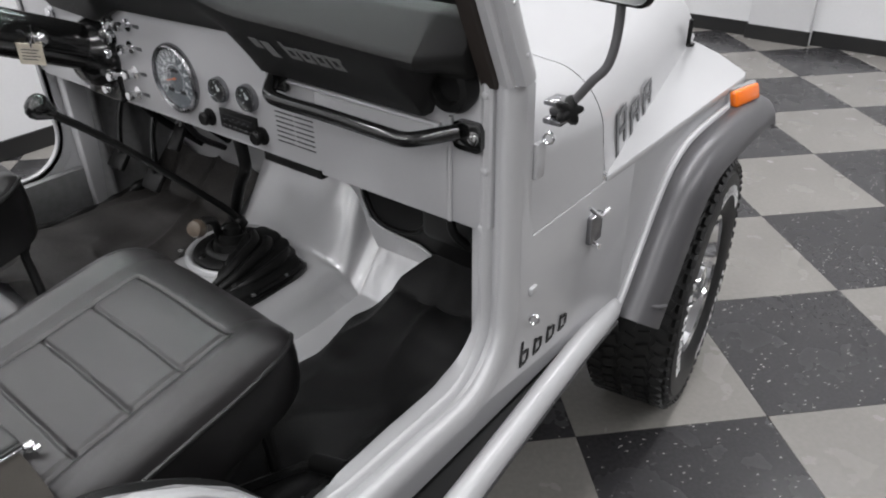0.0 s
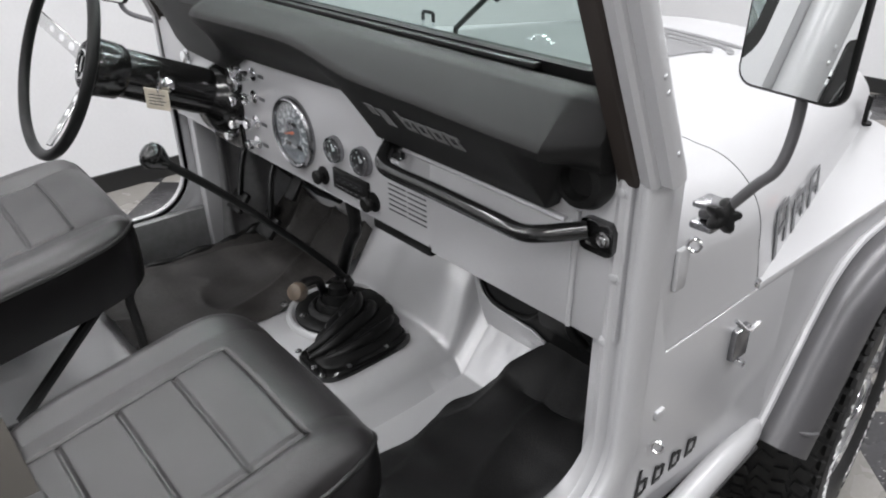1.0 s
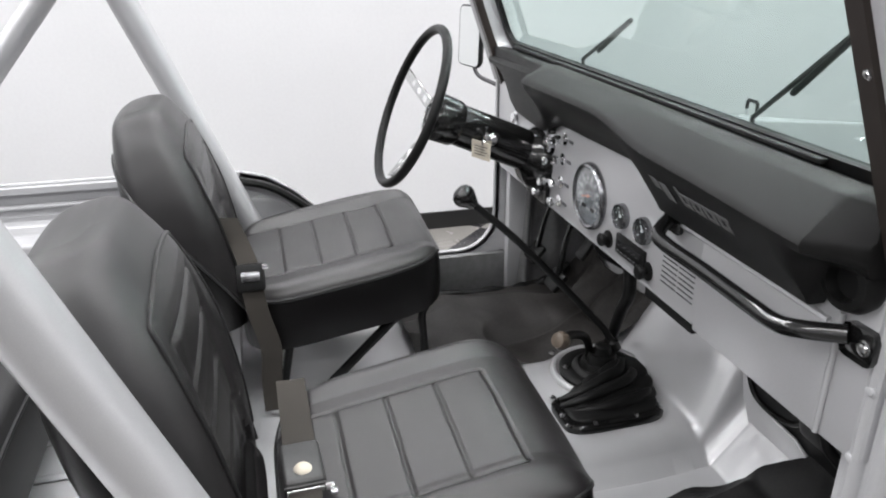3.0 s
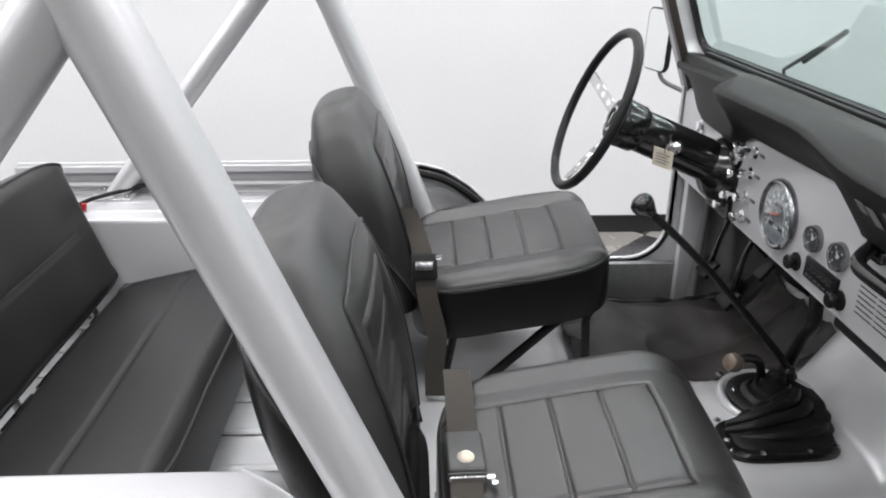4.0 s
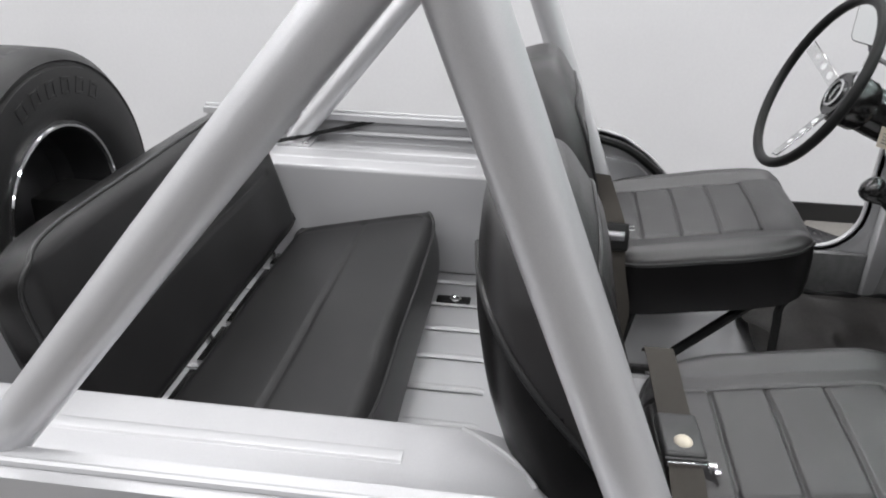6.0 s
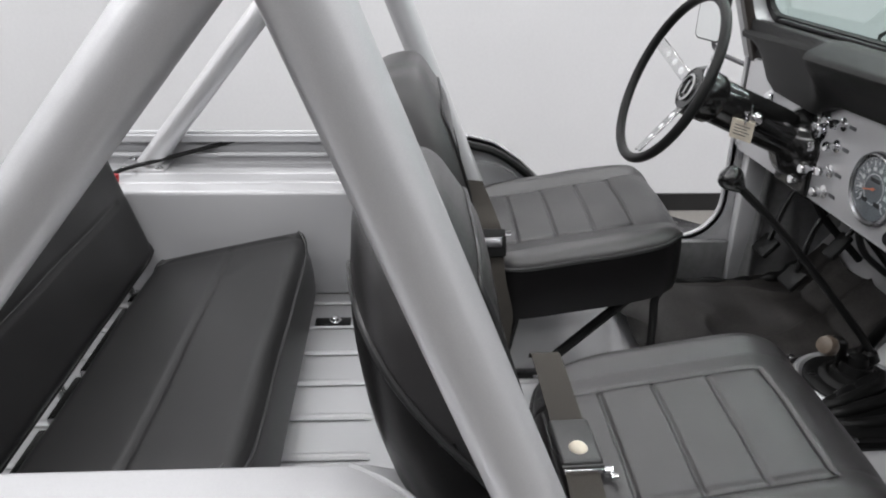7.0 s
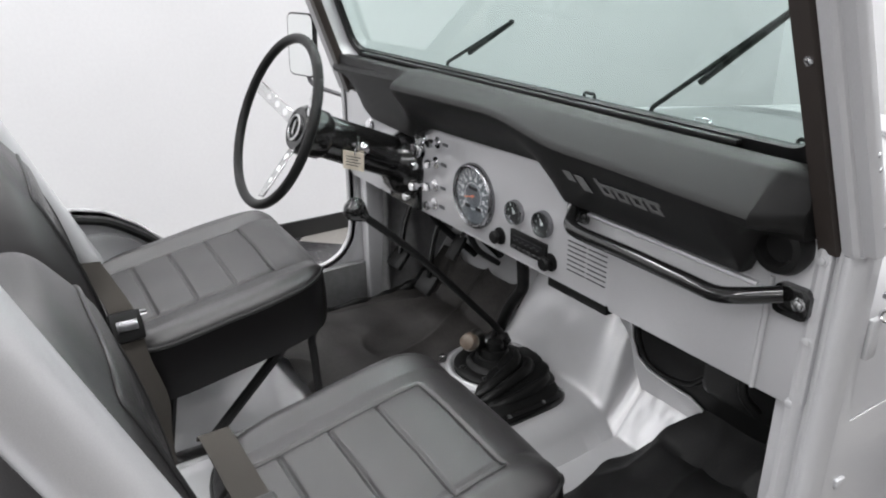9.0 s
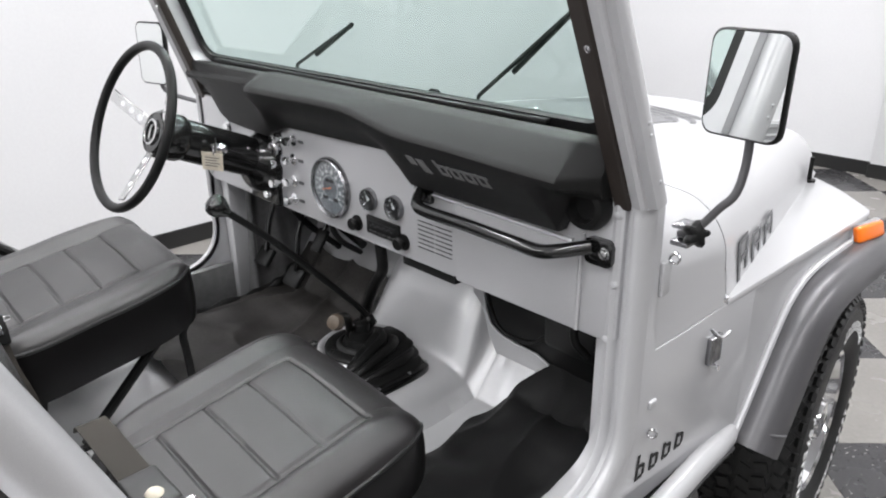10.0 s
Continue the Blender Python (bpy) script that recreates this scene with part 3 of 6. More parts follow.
for s in (1, -1):
    # fender top
    bm = bmesh.new()
    top = [(s * SX, 0.345), (s * (SX + 0.006), 1.09), (s * 0.742, 1.12), (s * 0.72, 1.145), (s * 0.62, 1.25), (s * 0.53, 1.32), (s * 0.46, 1.33), (s * 0.50, 1.18), (s * 0.70, 0.345)]
    prism(bm, top, 0.945, 0.965, "z", bevel=0.006)
    part("fender", bm, SILVER, car)
    # side skirt of the fender, cut round the wheel
    arch = [(0.448, 0.585), (0.497, 0.652), (0.552, 0.735), (0.595, 0.797), (0.643, 0.853), (0.71, 0.892), (0.80, 0.908), (1.03, 0.912), (1.11, 0.912)]
    bm = bmesh.new()
    prism(bm, [(0.40, 0.625), (0.40, 0.957), (1.11, 0.957)] + arch[::-1], s * (SX - 0.018), s * (SX - 0.001), "x")
    part("fender_side", bm, SILVER, car)
    bm = bmesh.new()
    tube(bm, smooth_path([(s * (SX + 0.006), y, z) for y, z in arch[:-1]], 6), 0.009, 8)
    part("fender_lip", bm, SILVER, car)
    # wide flare over the wheel
    line = smooth_path([(0, y, z) for y, z in ((0.455, 0.58), (0.502, 0.648), (0.558, 0.731), (0.602, 0.793), (0.651, 0.849), (0.72, 0.887), (0.81, 0.903), (0.93, 0.908), (1.06, 0.910), (1.15, 0.898), (1.185, 0.865))], 5)
    rings = []
    n = len(line) - 1
    for i, p in enumerate(line):
        a, b = line[max(i - 1, 0)], line[min(i + 1, n)]
        d = (b - a).normalized()
        nrm = Vector((0, d.z, -d.y))         # towards the wheel
        ring = [(0.004, 0.0), (0.02, -0.004), (0.038, -0.004), (0.055, 0.001), (0.070, 0.011), (0.081, 0.025), (0.088, 0.042), (0.091, 0.060), (0.084, 0.064), (0.079, 0.045), (0.070, 0.030), (0.055, 0.018), (0.004, 0.012)]
        rings.append([Vector((s * (SX + u), p.y, p.z)) + nrm * v for u, v in ring])
    bm = bmesh.new()
    loft(bm, rings)
    part("wheel_flare", bm, FLARE, car, "wide dark grey wheel flare")
    # lower cap of the flare and the rocker trim behind it
    bm = bmesh.new()
    tube(bm, smooth_path([(s * (SX + u), 0.478 + v, 0.612 - 0.3 * v) for u, v in ((0.004, 0.0), (0.04, 0.004), (0.078, 0.022), (0.09, 0.05))], 4), 0.005, 8)
    part("flare_bead", bm, FLARE, car)
    # side step standing off the sill on short brackets
    run = smooth_path([(s * x, y, z) for x, y, z in ((0.742, 0.456, 0.600), (0.752, 0.41, 0.606), (0.766, 0.24, 0.618), (0.792, -0.06, 0.616), (0.812, -0.30, 0.616), (0.818, -0.60, 0.616), (0.80, -0.86, 0.616))], 8)
    bm = bmesh.new()
    tube(bm, run, [0.016 + 0.008 * clamp(4 * k / len(run)) for k in range(len(run))], 16, 1.25)
    step = part("side_step", bm, SILVER, car, "silver painted side step below the door sill", sharp=70)
    bm = bmesh.new()
    tube(bm, [p + Vector((s * 0.0215, 0, -0.010)) for p in run[8:]], 0.005, 8)
    part("step_seam", bm, DARKSTEEL, step)
    bm = bmesh.new()      # dark strip filling the gap between sill and step
    loft(bm, [[Vector((s * 0.73, p.y, 0.618)), Vector((s * (abs(p.x) - 0.012), p.y, 0.612)), Vector((s * (abs(p.x) - 0.012), p.y, 0.604)), Vector((s * 0.73, p.y, 0.610))] for p in run[8:-4]])
    part("gap_strip", bm, SATIN, step)
    # side lamp on the fender's front corner
    bm = bmesh.new()
    box(bm, -0.026, 0.026, -0.062, 0.062, -0.012, 0.004, pose(s * 0.766, 1.04, 0.930, 0, s * 74, s * -12), bevel=0.004)
    sl = part("side_lamp", bm, CHROME, car)
    bm = bmesh.new()
    box(bm, -0.021, 0.021, -0.055, 0.055, 0.002, 0.018, pose(s * 0.766, 1.04, 0.930, 0, s * 74, s * -12), bevel=0.008, seg=3)
    part("amber_lens", bm, LENS, sl, "orange turn-signal lens")
    # rubber hood bump stop and catch
    bm = bmesh.new()
    rod(bm, (s * 0.525, 1.265, 0.964), (s * 0.525, 1.265, 1.038), 0.0065, 10)
    rod(bm, (s * 0.525, 1.265, 0.964), (s * 0.525, 1.265, 0.972), 0.018, 12)
    part("hood_stop", bm, RUBBER, car)
    bm = bmesh.new()
    box(bm, *sorted((s * 0.743, s * 0.757)), 0.278, 0.322, 0.845, 0.905, bevel=0.004)
    hl = part("hood_latch", bm, BEZEL, car)
    bm = bmesh.new()
    tube(bm, smooth_path([(s * 0.752, 0.27, 0.93), (s * 0.765, 0.285, 0.912), (s * 0.766, 0.30, 0.908), (s * 0.765, 0.325, 0.910)], 4), 0.004, 8)
    rod(bm, (s * 0.75, 0.30, 0.838), (s * 0.765, 0.30, 0.838), 0.006, 8)
    rod(bm, (s * 0.735, 0.337, 0.955), (s * 0.745, 0.337, 0.975), 0.005, 8)
    pieces("latch_wire", bm, CHROME, hl)

# grey centre panel of the hood with three stripes ahead of it
bm = bmesh.new()
sheet(bm, 24, 24, lambda u, v: Vector((lerp(-0.24, 0.24, u), lerp(0.36, 0.97, v), hood_z(lerp(-0.24, 0.24, u), lerp(0.36, 0.97, v)) + 0.0015)))
part("centre_panel", bm, HOODGREY, hood, "matt grey panel on the hood's centre")
for k in range(3):
    def stripe(u, v):
        x = lerp(-0.25 - 0.03 * k, 0.25 + 0.03 * k, u)
        y = 0.985 + 0.048 * k + 0.034 * v - 0.05 * clamp((abs(x) - 0.20 - 0.03 * k) / 0.05) ** 2
        return Vector((x, y, hood_z(x, y) + 0.0015))
    bm = bmesh.new()
    sheet(bm, 40, 2, stripe)
    part("hood_stripe", bm, HOODGREY, hood)
# rubber-sleeved windshield rests and the flat tie loop between them
for s in (1, -1):
    x0, y0 = s * 0.325, 0.555
    z0 = hood_z(x0, y0)
    bm = bmesh.new()
    box(bm, x0 - 0.034, x0 + 0.034, y0 - 0.014, y0 + 0.014, z0 - 0.004, z0 + 0.004, bevel=0.002)
    rest = part("windshield_rest", bm, SILVER, hood)
    bm = bmesh.new()
    rod(bm, (x0 - 0.020, y0, z0), (x0 - 0.020, y0, z0 + 0.026), 0.0035, 8)
    rod(bm, (x0 + 0.020, y0, z0), (x0 + 0.020, y0, z0 + 0.026), 0.0035, 8)
    pieces("loop_leg", bm, SILVER, rest)
    bm = bmesh.new()
    tube(bm, [(x0 - 0.020, y0, z0 + 0.022), (x0 - 0.020, y0, z0 + 0.040), (x0 - 0.016, y0, z0 + 0.044), (x0 + 0.016, y0, z0 + 0.044), (x0 + 0.020, y0, z0 + 0.040), (x0 + 0.020, y0, z0 + 0.022)], 0.0048, 8)
    part("loop_sleeve", bm, RUBBER, rest)
x0, y0 = 0.012, 0.615
z0 = hood_z(x0, y0)
bm = bmesh.new()
for k in (-1, 1):
    box(bm, x0 + k * 0.030 - 0.011, x0 + k * 0.030 + 0.011, y0 - 0.010, y0 + 0.010, z0 - 0.003, z0 + 0.004, bevel=0.003)
tube(bm, smooth_path([(x0 - 0.028, y0, z0 + 0.003), (x0 - 0.018, y0, z0 + 0.012), (x0, y0, z0 + 0.015), (x0 + 0.018, y0, z0 + 0.012), (x0 + 0.028, y0, z0 + 0.003)], 4), 0.005, 8, 0.5)
part("tie_loop", bm, CHROME, hood, "bright metal tie loop")


# plain bars in place of the lettering on the hood side, cowl side
def bars(name, at, along, up, sizes, mat, thick=0.002, slant=0.1):
    along, up = Vector(along).normalized(), Vector(up).normalized()
    nrm = along.cross(up)
    bm = bmesh.new()
    for u, v, w, h in sizes:
        q = [Vector(at) + along * (u + a * w + slant * (v + b * h)) + up * (v + b * h) for a, b in ((0, 0), (1, 0), (1, 1), (0, 1))]
        lo = [bm.verts.new(p + nrm * 0.0005) for p in q]
        hi = [bm.verts.new(p + nrm * thick) for p in q]
        bm.faces.new(lo[::-1])
        bm.faces.new(hi)
        for k in range(4):
            bm.faces.new((lo[k], lo[(k + 1) % 4], hi[(k + 1) % 4], hi[k]))
    return part(name, bm, mat, car)


LETTER = [(0, 0, 0.014, 1.0), (0.014, 0.86, 0.036, 0.14), (0.014, 0.42, 0.036, 0.14), (0.038, 0.1, 0.013, 0.76)]
for n in range(3):
    t = 0.425 + 0.122 * n
    w = 0.741 - 0.243 * (t - 0.34) / 1.04
    bars("side_lettering", (w, t, 0.968), (-0.234, 1, 0), (-0.12, 0, 1), [(1.7 * u, v * (0.085 if n == 0 else 0.062), 1.5 * a, b * (0.085 if n == 0 else 0.062)) for u, v, a, b in LETTER], DECAL)
for n in range(4):
    hh = 0.055 if n == 0 else 0.036
    bars("side_badge", (SX + 0.001, 0.055 + 0.046 * n, 0.69), (0, 1, 0), (0, 0, 1), [(0, 0, 0.006, hh), (0.006, 0, 0.016, 0.006), (0.006, 0.025, 0.016, 0.006), (0.022, 0.005, 0.006, 0.022)], SATIN)


# ---- wheels ----
def tyre_mesh(R, rim, width):
    """Turned section with tread blocks, axis along z, outer face at +z."""
    bm = bmesh.new()
    h = width / 2
    prof = [(rim, -h * 0.72), (rim + 0.012, -h * 0.86), (rim + 0.06, -h), (R - 0.06, -h * 0.99), (R - 0.040, -h * 0.955), (R - 0.037, -h * 0.935), (R - 0.022, -h * 0.87), (R - 0.006, -h * 0.72), (R - 0.004, 0),
            (R - 0.006, h * 0.72), (R - 0.022, h * 0.87), (R - 0.037, h * 0.935), (R - 0.040, h * 0.955), (R - 0.06, h * 0.99), (rim + 0.06, h), (rim + 0.012, h * 0.86), (rim, h * 0.72)]
    prof[11:14] = [(R - 0.030, h * 0.93), (R - 0.034, h * 0.895), (R - 0.041, h * 0.90), (R - 0.044, h * 0.97), (R - 0.06, h * 0.99)]
    lathe(bm, prof, None, 64)
    return bm


def tread_mesh(R, width, tall=0.0035):
    bm = bmesh.new()
    h = width / 2
    rows = ((-0.70, 0.24), (-0.36, 0.24), (0.0, 0.22), (0.36, 0.24), (0.70, 0.24))
    if tall < 0:
        rows = rows[1:4]
    for row, (c, w) in enumerate(rows):
        for k in range(58):
            a = 2 * math.pi * (k + 0.5 * (row % 2)) / 58
            m = Matrix.Rotation(a, 4, "Z") @ Matrix.Translation((R - 0.002, 0, c * h)) @ Matrix.Rotation(0.35 if row % 2 else -0.35, 4, "X")
            box(bm, -0.008, tall, -0.0135, 0.0135, -w * h * 0.55, w * h * 0.55, m)
    for k in range(58 if tall > 0 else 0):
        for sgn in (-1, 1):
            a = 2 * math.pi * (k + 0.25) / 58
            m = Matrix.Rotation(a, 4, "Z") @ Matrix.Translation((R - 0.018, 0, sgn * h * 0.88)) @ Matrix.Rotation(sgn * 0.7, 4, "Y")
            box(bm, -0.010, max(tall * 0.8, 0.0008), -0.011, 0.011, -0.008, 0.008, m)
    return bm


def wheel(m, name, steel):
    """A tyre on a bright rim; z of m points outward."""
    R, rim, width = 0.375, 0.205, 0.235
    bm = tyre_mesh(R, rim, width)
    bm.transform(m)
    w = part(name, bm, TYRE, car, "black all-terrain tyre on a bright rim" if steel else "spare all-terrain tyre", sharp=50)
    bm = tread_mesh(R, width, 0.0035 if steel else -0.0035)
    bm.transform(m)
    part("tread", bm, TYRE, w)
    h = width / 2
    bm = bmesh.new()
    lathe(bm, [(0.212, h * 0.74), (0.215, h * 0.80), (0.207, h * 0.84), (0.196, h * 0.78), (0.188, h * 0.55), (0.180, h * 0.2), (0.178, -h * 0.7)], m, 48)
    part("rim", bm, CHROME if steel else DARKSTEEL, w)
    if not steel:
        bm = bmesh.new()
        lathe(bm, [(0.207, h * 0.845), (0.204, h * 0.875), (0.199, h * 0.865), (0.197, h * 0.80)], m, 48)
        part("rim_lip", bm, CHROME, w)
    if not steel:      # the bare back of the rim
        bm = bmesh.new()
        lathe(bm, [(0.180, h * 0.0), (0.16, -h * 0.3), (0.10, -h * 0.35), (0.07, -h * 0.2), (0.0, -h * 0.2)], m, 40)
        part("wheel_disc", bm, DARKSTEEL, w)
    bm = bmesh.new()
    lathe(bm, [(0.180, h * 0.20), (0.165, h * 0.28), (0.15, h * 0.40), (0.10, h * 0.50), (0.062, h * 0.50), (0.060, h * 0.66), (0.052, h * 0.84), (0.03, h * 0.88), (0, h * 0.88)], m, 40)
    part("wheel_disc", bm, CHROME, w) if steel else bm.free()
    for k in range(10 if steel else 0):
        a = 2 * math.pi * k / 10
        bm = bmesh.new()
        box(bm, 0.085, 0.178, -0.019, 0.019, h * 0.36, h * 0.60, m @ Matrix.Rotation(a, 4, "Z"), bevel=0.006)
        part("spoke", bm, CHROME, w)
    for k in range(5 if steel else 0):
        a = 2 * math.pi * k / 5
        bm = bmesh.new()
        rod(bm, m @ Vector((0.07 * math.cos(a), 0.07 * math.sin(a), h * 0.48)), m @ Vector((0.07 * math.cos(a), 0.07 * math.sin(a), h * 0.70)), 0.010, 6)
        part("wheel_nut", bm, CHROME, w)
    # raised sidewall lettering as plain blocks
    for start in (0.15, 2.2, 4.2):
        bm = bmesh.new()
        for k in range(11 if steel else 6):
            a = start + (0.105 if steel else 0.185) * k
            mm = m @ Matrix.Rotation(a, 4, "Z")
            if steel:
                box(bm, 0.268, 0.296, -0.009, -0.003, h * 0.985, h * 1.015, mm)
                box(bm, 0.268, 0.274, -0.004, 0.008, h * 0.985, h * 1.015, mm)
                if k % 2:
                    box(bm, 0.290, 0.296, -0.004, 0.008, h * 0.985, h * 1.015, mm)
            else:
                box(bm, 0.272, 0.310, -0.017, -0.009, h * 0.985, h * 1.008, mm, bevel=0.001, seg=1)
                box(bm, 0.302, 0.310, -0.010, 0.016, h * 0.985, h * 1.008, mm, bevel=0.001, seg=1)
                box(bm, 0.272, 0.310, 0.009, 0.017, h * 0.985, h * 1.008, mm, bevel=0.001, seg=1)
                box(bm, 0.272, 0.279, -0.010, 0.010, h * 0.985, h * 1.008, mm, bevel=0.001, seg=1)
        part("sidewall_lettering", bm, INK if steel else TYRE, w)
    return w


wheel(pose(0.668, 0.995, 0.372, 0, 90, 7.7), "front_wheel", True)
wheel(pose(-0.668, 0.995, 0.372, 0, -90, 7.7), "front_wheel", True)
wheel(pose(0.68, -1.38, 0.385, 0, 90, 0), "rear_wheel", True)
wheel(pose(-0.68, -1.38, 0.385, 0, -90, 0), "rear_wheel", True)
wheel(pose(-0.19, -2.07, 0.90, -90, 0, 0), "spare_wheel", False)
bm = bmesh.new()
rod(bm, (-0.62, 0.995, 0.385), (0.62, 0.995, 0.385), 0.04, 16)
rod(bm, (-0.66, -1.38, 0.385), (0.66, -1.38, 0.385), 0.04, 16)
box(bm, -0.42, -0.34, -1.95, 1.37, 0.45, 0.55)
box(bm, 0.34, 0.42, -1.95, 1.37, 0.45, 0.55)
part("chassis", bm, SATIN, car)
bm = bmesh.new()
box(bm, -0.26, -0.12, -2.02, -1.885, 0.84, 0.96, bevel=0.01)
part("spare_carrier", bm, SATIN, car)
bm = bmesh.new()
box(bm, -0.40, 0.40, 0.40, 1.36, 0.50, 0.60)
box(bm, 0.40, 0.46, 0.40, 1.36, 0.60, 0.945)
box(bm, -0.46, -0.40, 0.40, 1.36, 0.60, 0.945)
part("inner_fender", bm, SATIN, car)


# ---- dashboard ----
def dash_panel():
    bm = bmesh.new()
    prism(bm, [(-0.715, 0.995), (-0.715, 1.236), (0.715, 1.236), (0.715, 0.995), (0.690, 0.985), (0.335, 0.985), (0.325, 0.995)], 0.0, 0.014, "y", bevel=0.004)
    box(bm, -0.70, 0.325, 0.002, 0.05, 0.990, 0.998)
    return part("dashboard", bm, SILVER, car, "flat silver painted dashboard")


dash = dash_panel()
bm = bmesh.new()      # glove box door
box(bm, 0.338, 0.634, -0.006, 0.004, 0.988, 1.150, bevel=0.003)
part("glove_box_door", bm, SILVER, dash)
bm = bmesh.new()
tube(bm, [(0.636, -0.003, 0.988), (0.638, -0.003, 1.10), (0.640, -0.003, 1.17)], 0.004, 8)
tube(bm, [(0.25, -0.004, 1.155), (0.45, -0.004, 1.153), (0.62, -0.003, 1.150)], 0.006, 8, 0.8)
pieces("panel_ridge", bm, SILVER, dash)
for x, z in ((0.702, 1.215), (0.703, 1.094), (0.698, 0.990), (-0.70, 1.10), (-0.70, 1.01)):
    bm = bmesh.new()
    bolt(bm, (x, 0.0, z), (0, -1, 0), 0.007, 0.005)
    part("dash_bolt", bm, SILVER, dash)


# the padded top: its section changes along x
def pad_ring(x):
    fy = ease(x, [(-0.72, -0.035), (-0.34, -0.045), (-0.27, -0.104), (0.61, -0.101)])
    fy += 0.062 * clamp((x - 0.650) / 0.040)
    low = table(x, [(-0.72, 1.283), (-0.67, 1.272), (-0.62, 1.240), (-0.575, 1.200), (-0.53, 1.183), (-0.32, 1.176), (-0.255, 1.21), (0.145, 1.220), (0.235, 1.171), (0.605, 1.168), (0.63, 1.235), (0.72, 1.245)])
    lowy = ease(x, [(-0.72, -0.012), (-0.30, -0.02), (-0.24, -0.012), (0.13, -0.012), (0.24, -0.03), (0.72, -0.03)])
    top = ease(x, [(-0.72, 1.335), (-0.34, 1.337), (-0.27, 1.342), (0.65, 1.338), (0.69, 1.330)])
    edge = ease(x, [(-0.72, 1.30), (-0.3, 1.312), (0.08, 1.318), (0.30, 1.290), (0.66, 1.280)])
    pts = [(0.02, 1.245), (0.02, 1.33), (-0.010, top), (-0.026, top - 0.001), (lerp(-0.026, fy, 0.24), top - 0.003), (lerp(-0.026, fy, 0.33), top - 0.006), (fy + 0.009, edge + 0.009), (fy + 0.003, edge + 0.004), (fy, edge - 0.003), (fy + 0.004, edge - 0.014),
           (lerp(fy, lowy, 0.5), lerp(edge, low, 0.5) - 0.004), (lowy - 0.004, low + 0.010), (lowy, low + 0.002), (lowy + 0.008, low), (-0.002, low), (-0.002, 1.245)]
    return [Vector((x, y, z)) for y, z in pts]


xs = [-0.715, -0.71, -0.69, -0.67, -0.65, -0.635, -0.62, -0.60, -0.59, -0.575, -0.56, -0.545, -0.53, -0.45, -0.36, -0.335, -0.31, -0.29, -0.27, -0.245, -0.2, -0.1, 0.0, 0.08, 0.115, 0.145, 0.17, 0.19, 0.21, 0.235, 0.26, 0.3, 0.42, 0.52, 0.58, 0.605, 0.615, 0.629, 0.632, 0.636, 0.65, 0.656, 0.67, 0.684, 0.690]
bm = bmesh.new()
loft(bm, [pad_ring(x) for x in xs])
pad = part("dash_pad", bm, PAD, car, "black padded dash top", sharp=35)
# plain bars where the pad carries its print


def pad_bar(sizes):
    bm = bmesh.new()
    for u, v, w, h in sizes:
        q = []
        for a, b in ((0, 0), (1, 0), (1, 1), (0, 1)):
            x, z = u + a * w - 0.3 * b * h, v + b * h
            y = table(z, [(1.181, -0.034), (1.224, -0.0655), (1.271, -0.0965)])
            q.append(Vector((x, y - 0.0015, z)))
        bm.faces.new([bm.verts.new(p) for p in q])
    r = bmesh.ops.extrude_face_region(bm, geom=list(bm.faces))
    bmesh.ops.translate(bm, verts=[v for v in r["geom"] if isinstance(v, bmesh.types.BMVert)], vec=(0, -0.0015, 0))
    part("pad_print", bm, PADLOGO, pad)


pad_bar([(0.292, 1.236, 0.018, 0.018), (0.322, 1.224, 0.020, 0.028)])
for n in range(4):
    pad_bar([(0.372 + 0.033 * n, 1.229, 0.007, 0.024 if n else 0.030), (0.372 + 0.033 * n, 1.229, 0.025, 0.006), (0.372 + 0.033 * n, 1.246, 0.025, 0.006), (0.390 + 0.033 * n, 1.233, 0.006, 0.015)])
bm = bmesh.new()      # rubber drain cap below the pad's end
lathe(bm, [(0, 0), (0.040, 0), (0.042, 0.012), (0.036, 0.028), (0.026, 0.03), (0.022, 0.016), (0, 0.014)], pose(0.652, 0.0, 1.222, 90, 0, 0), 28)
part("rubber_cap", bm, RUBBER, dash)


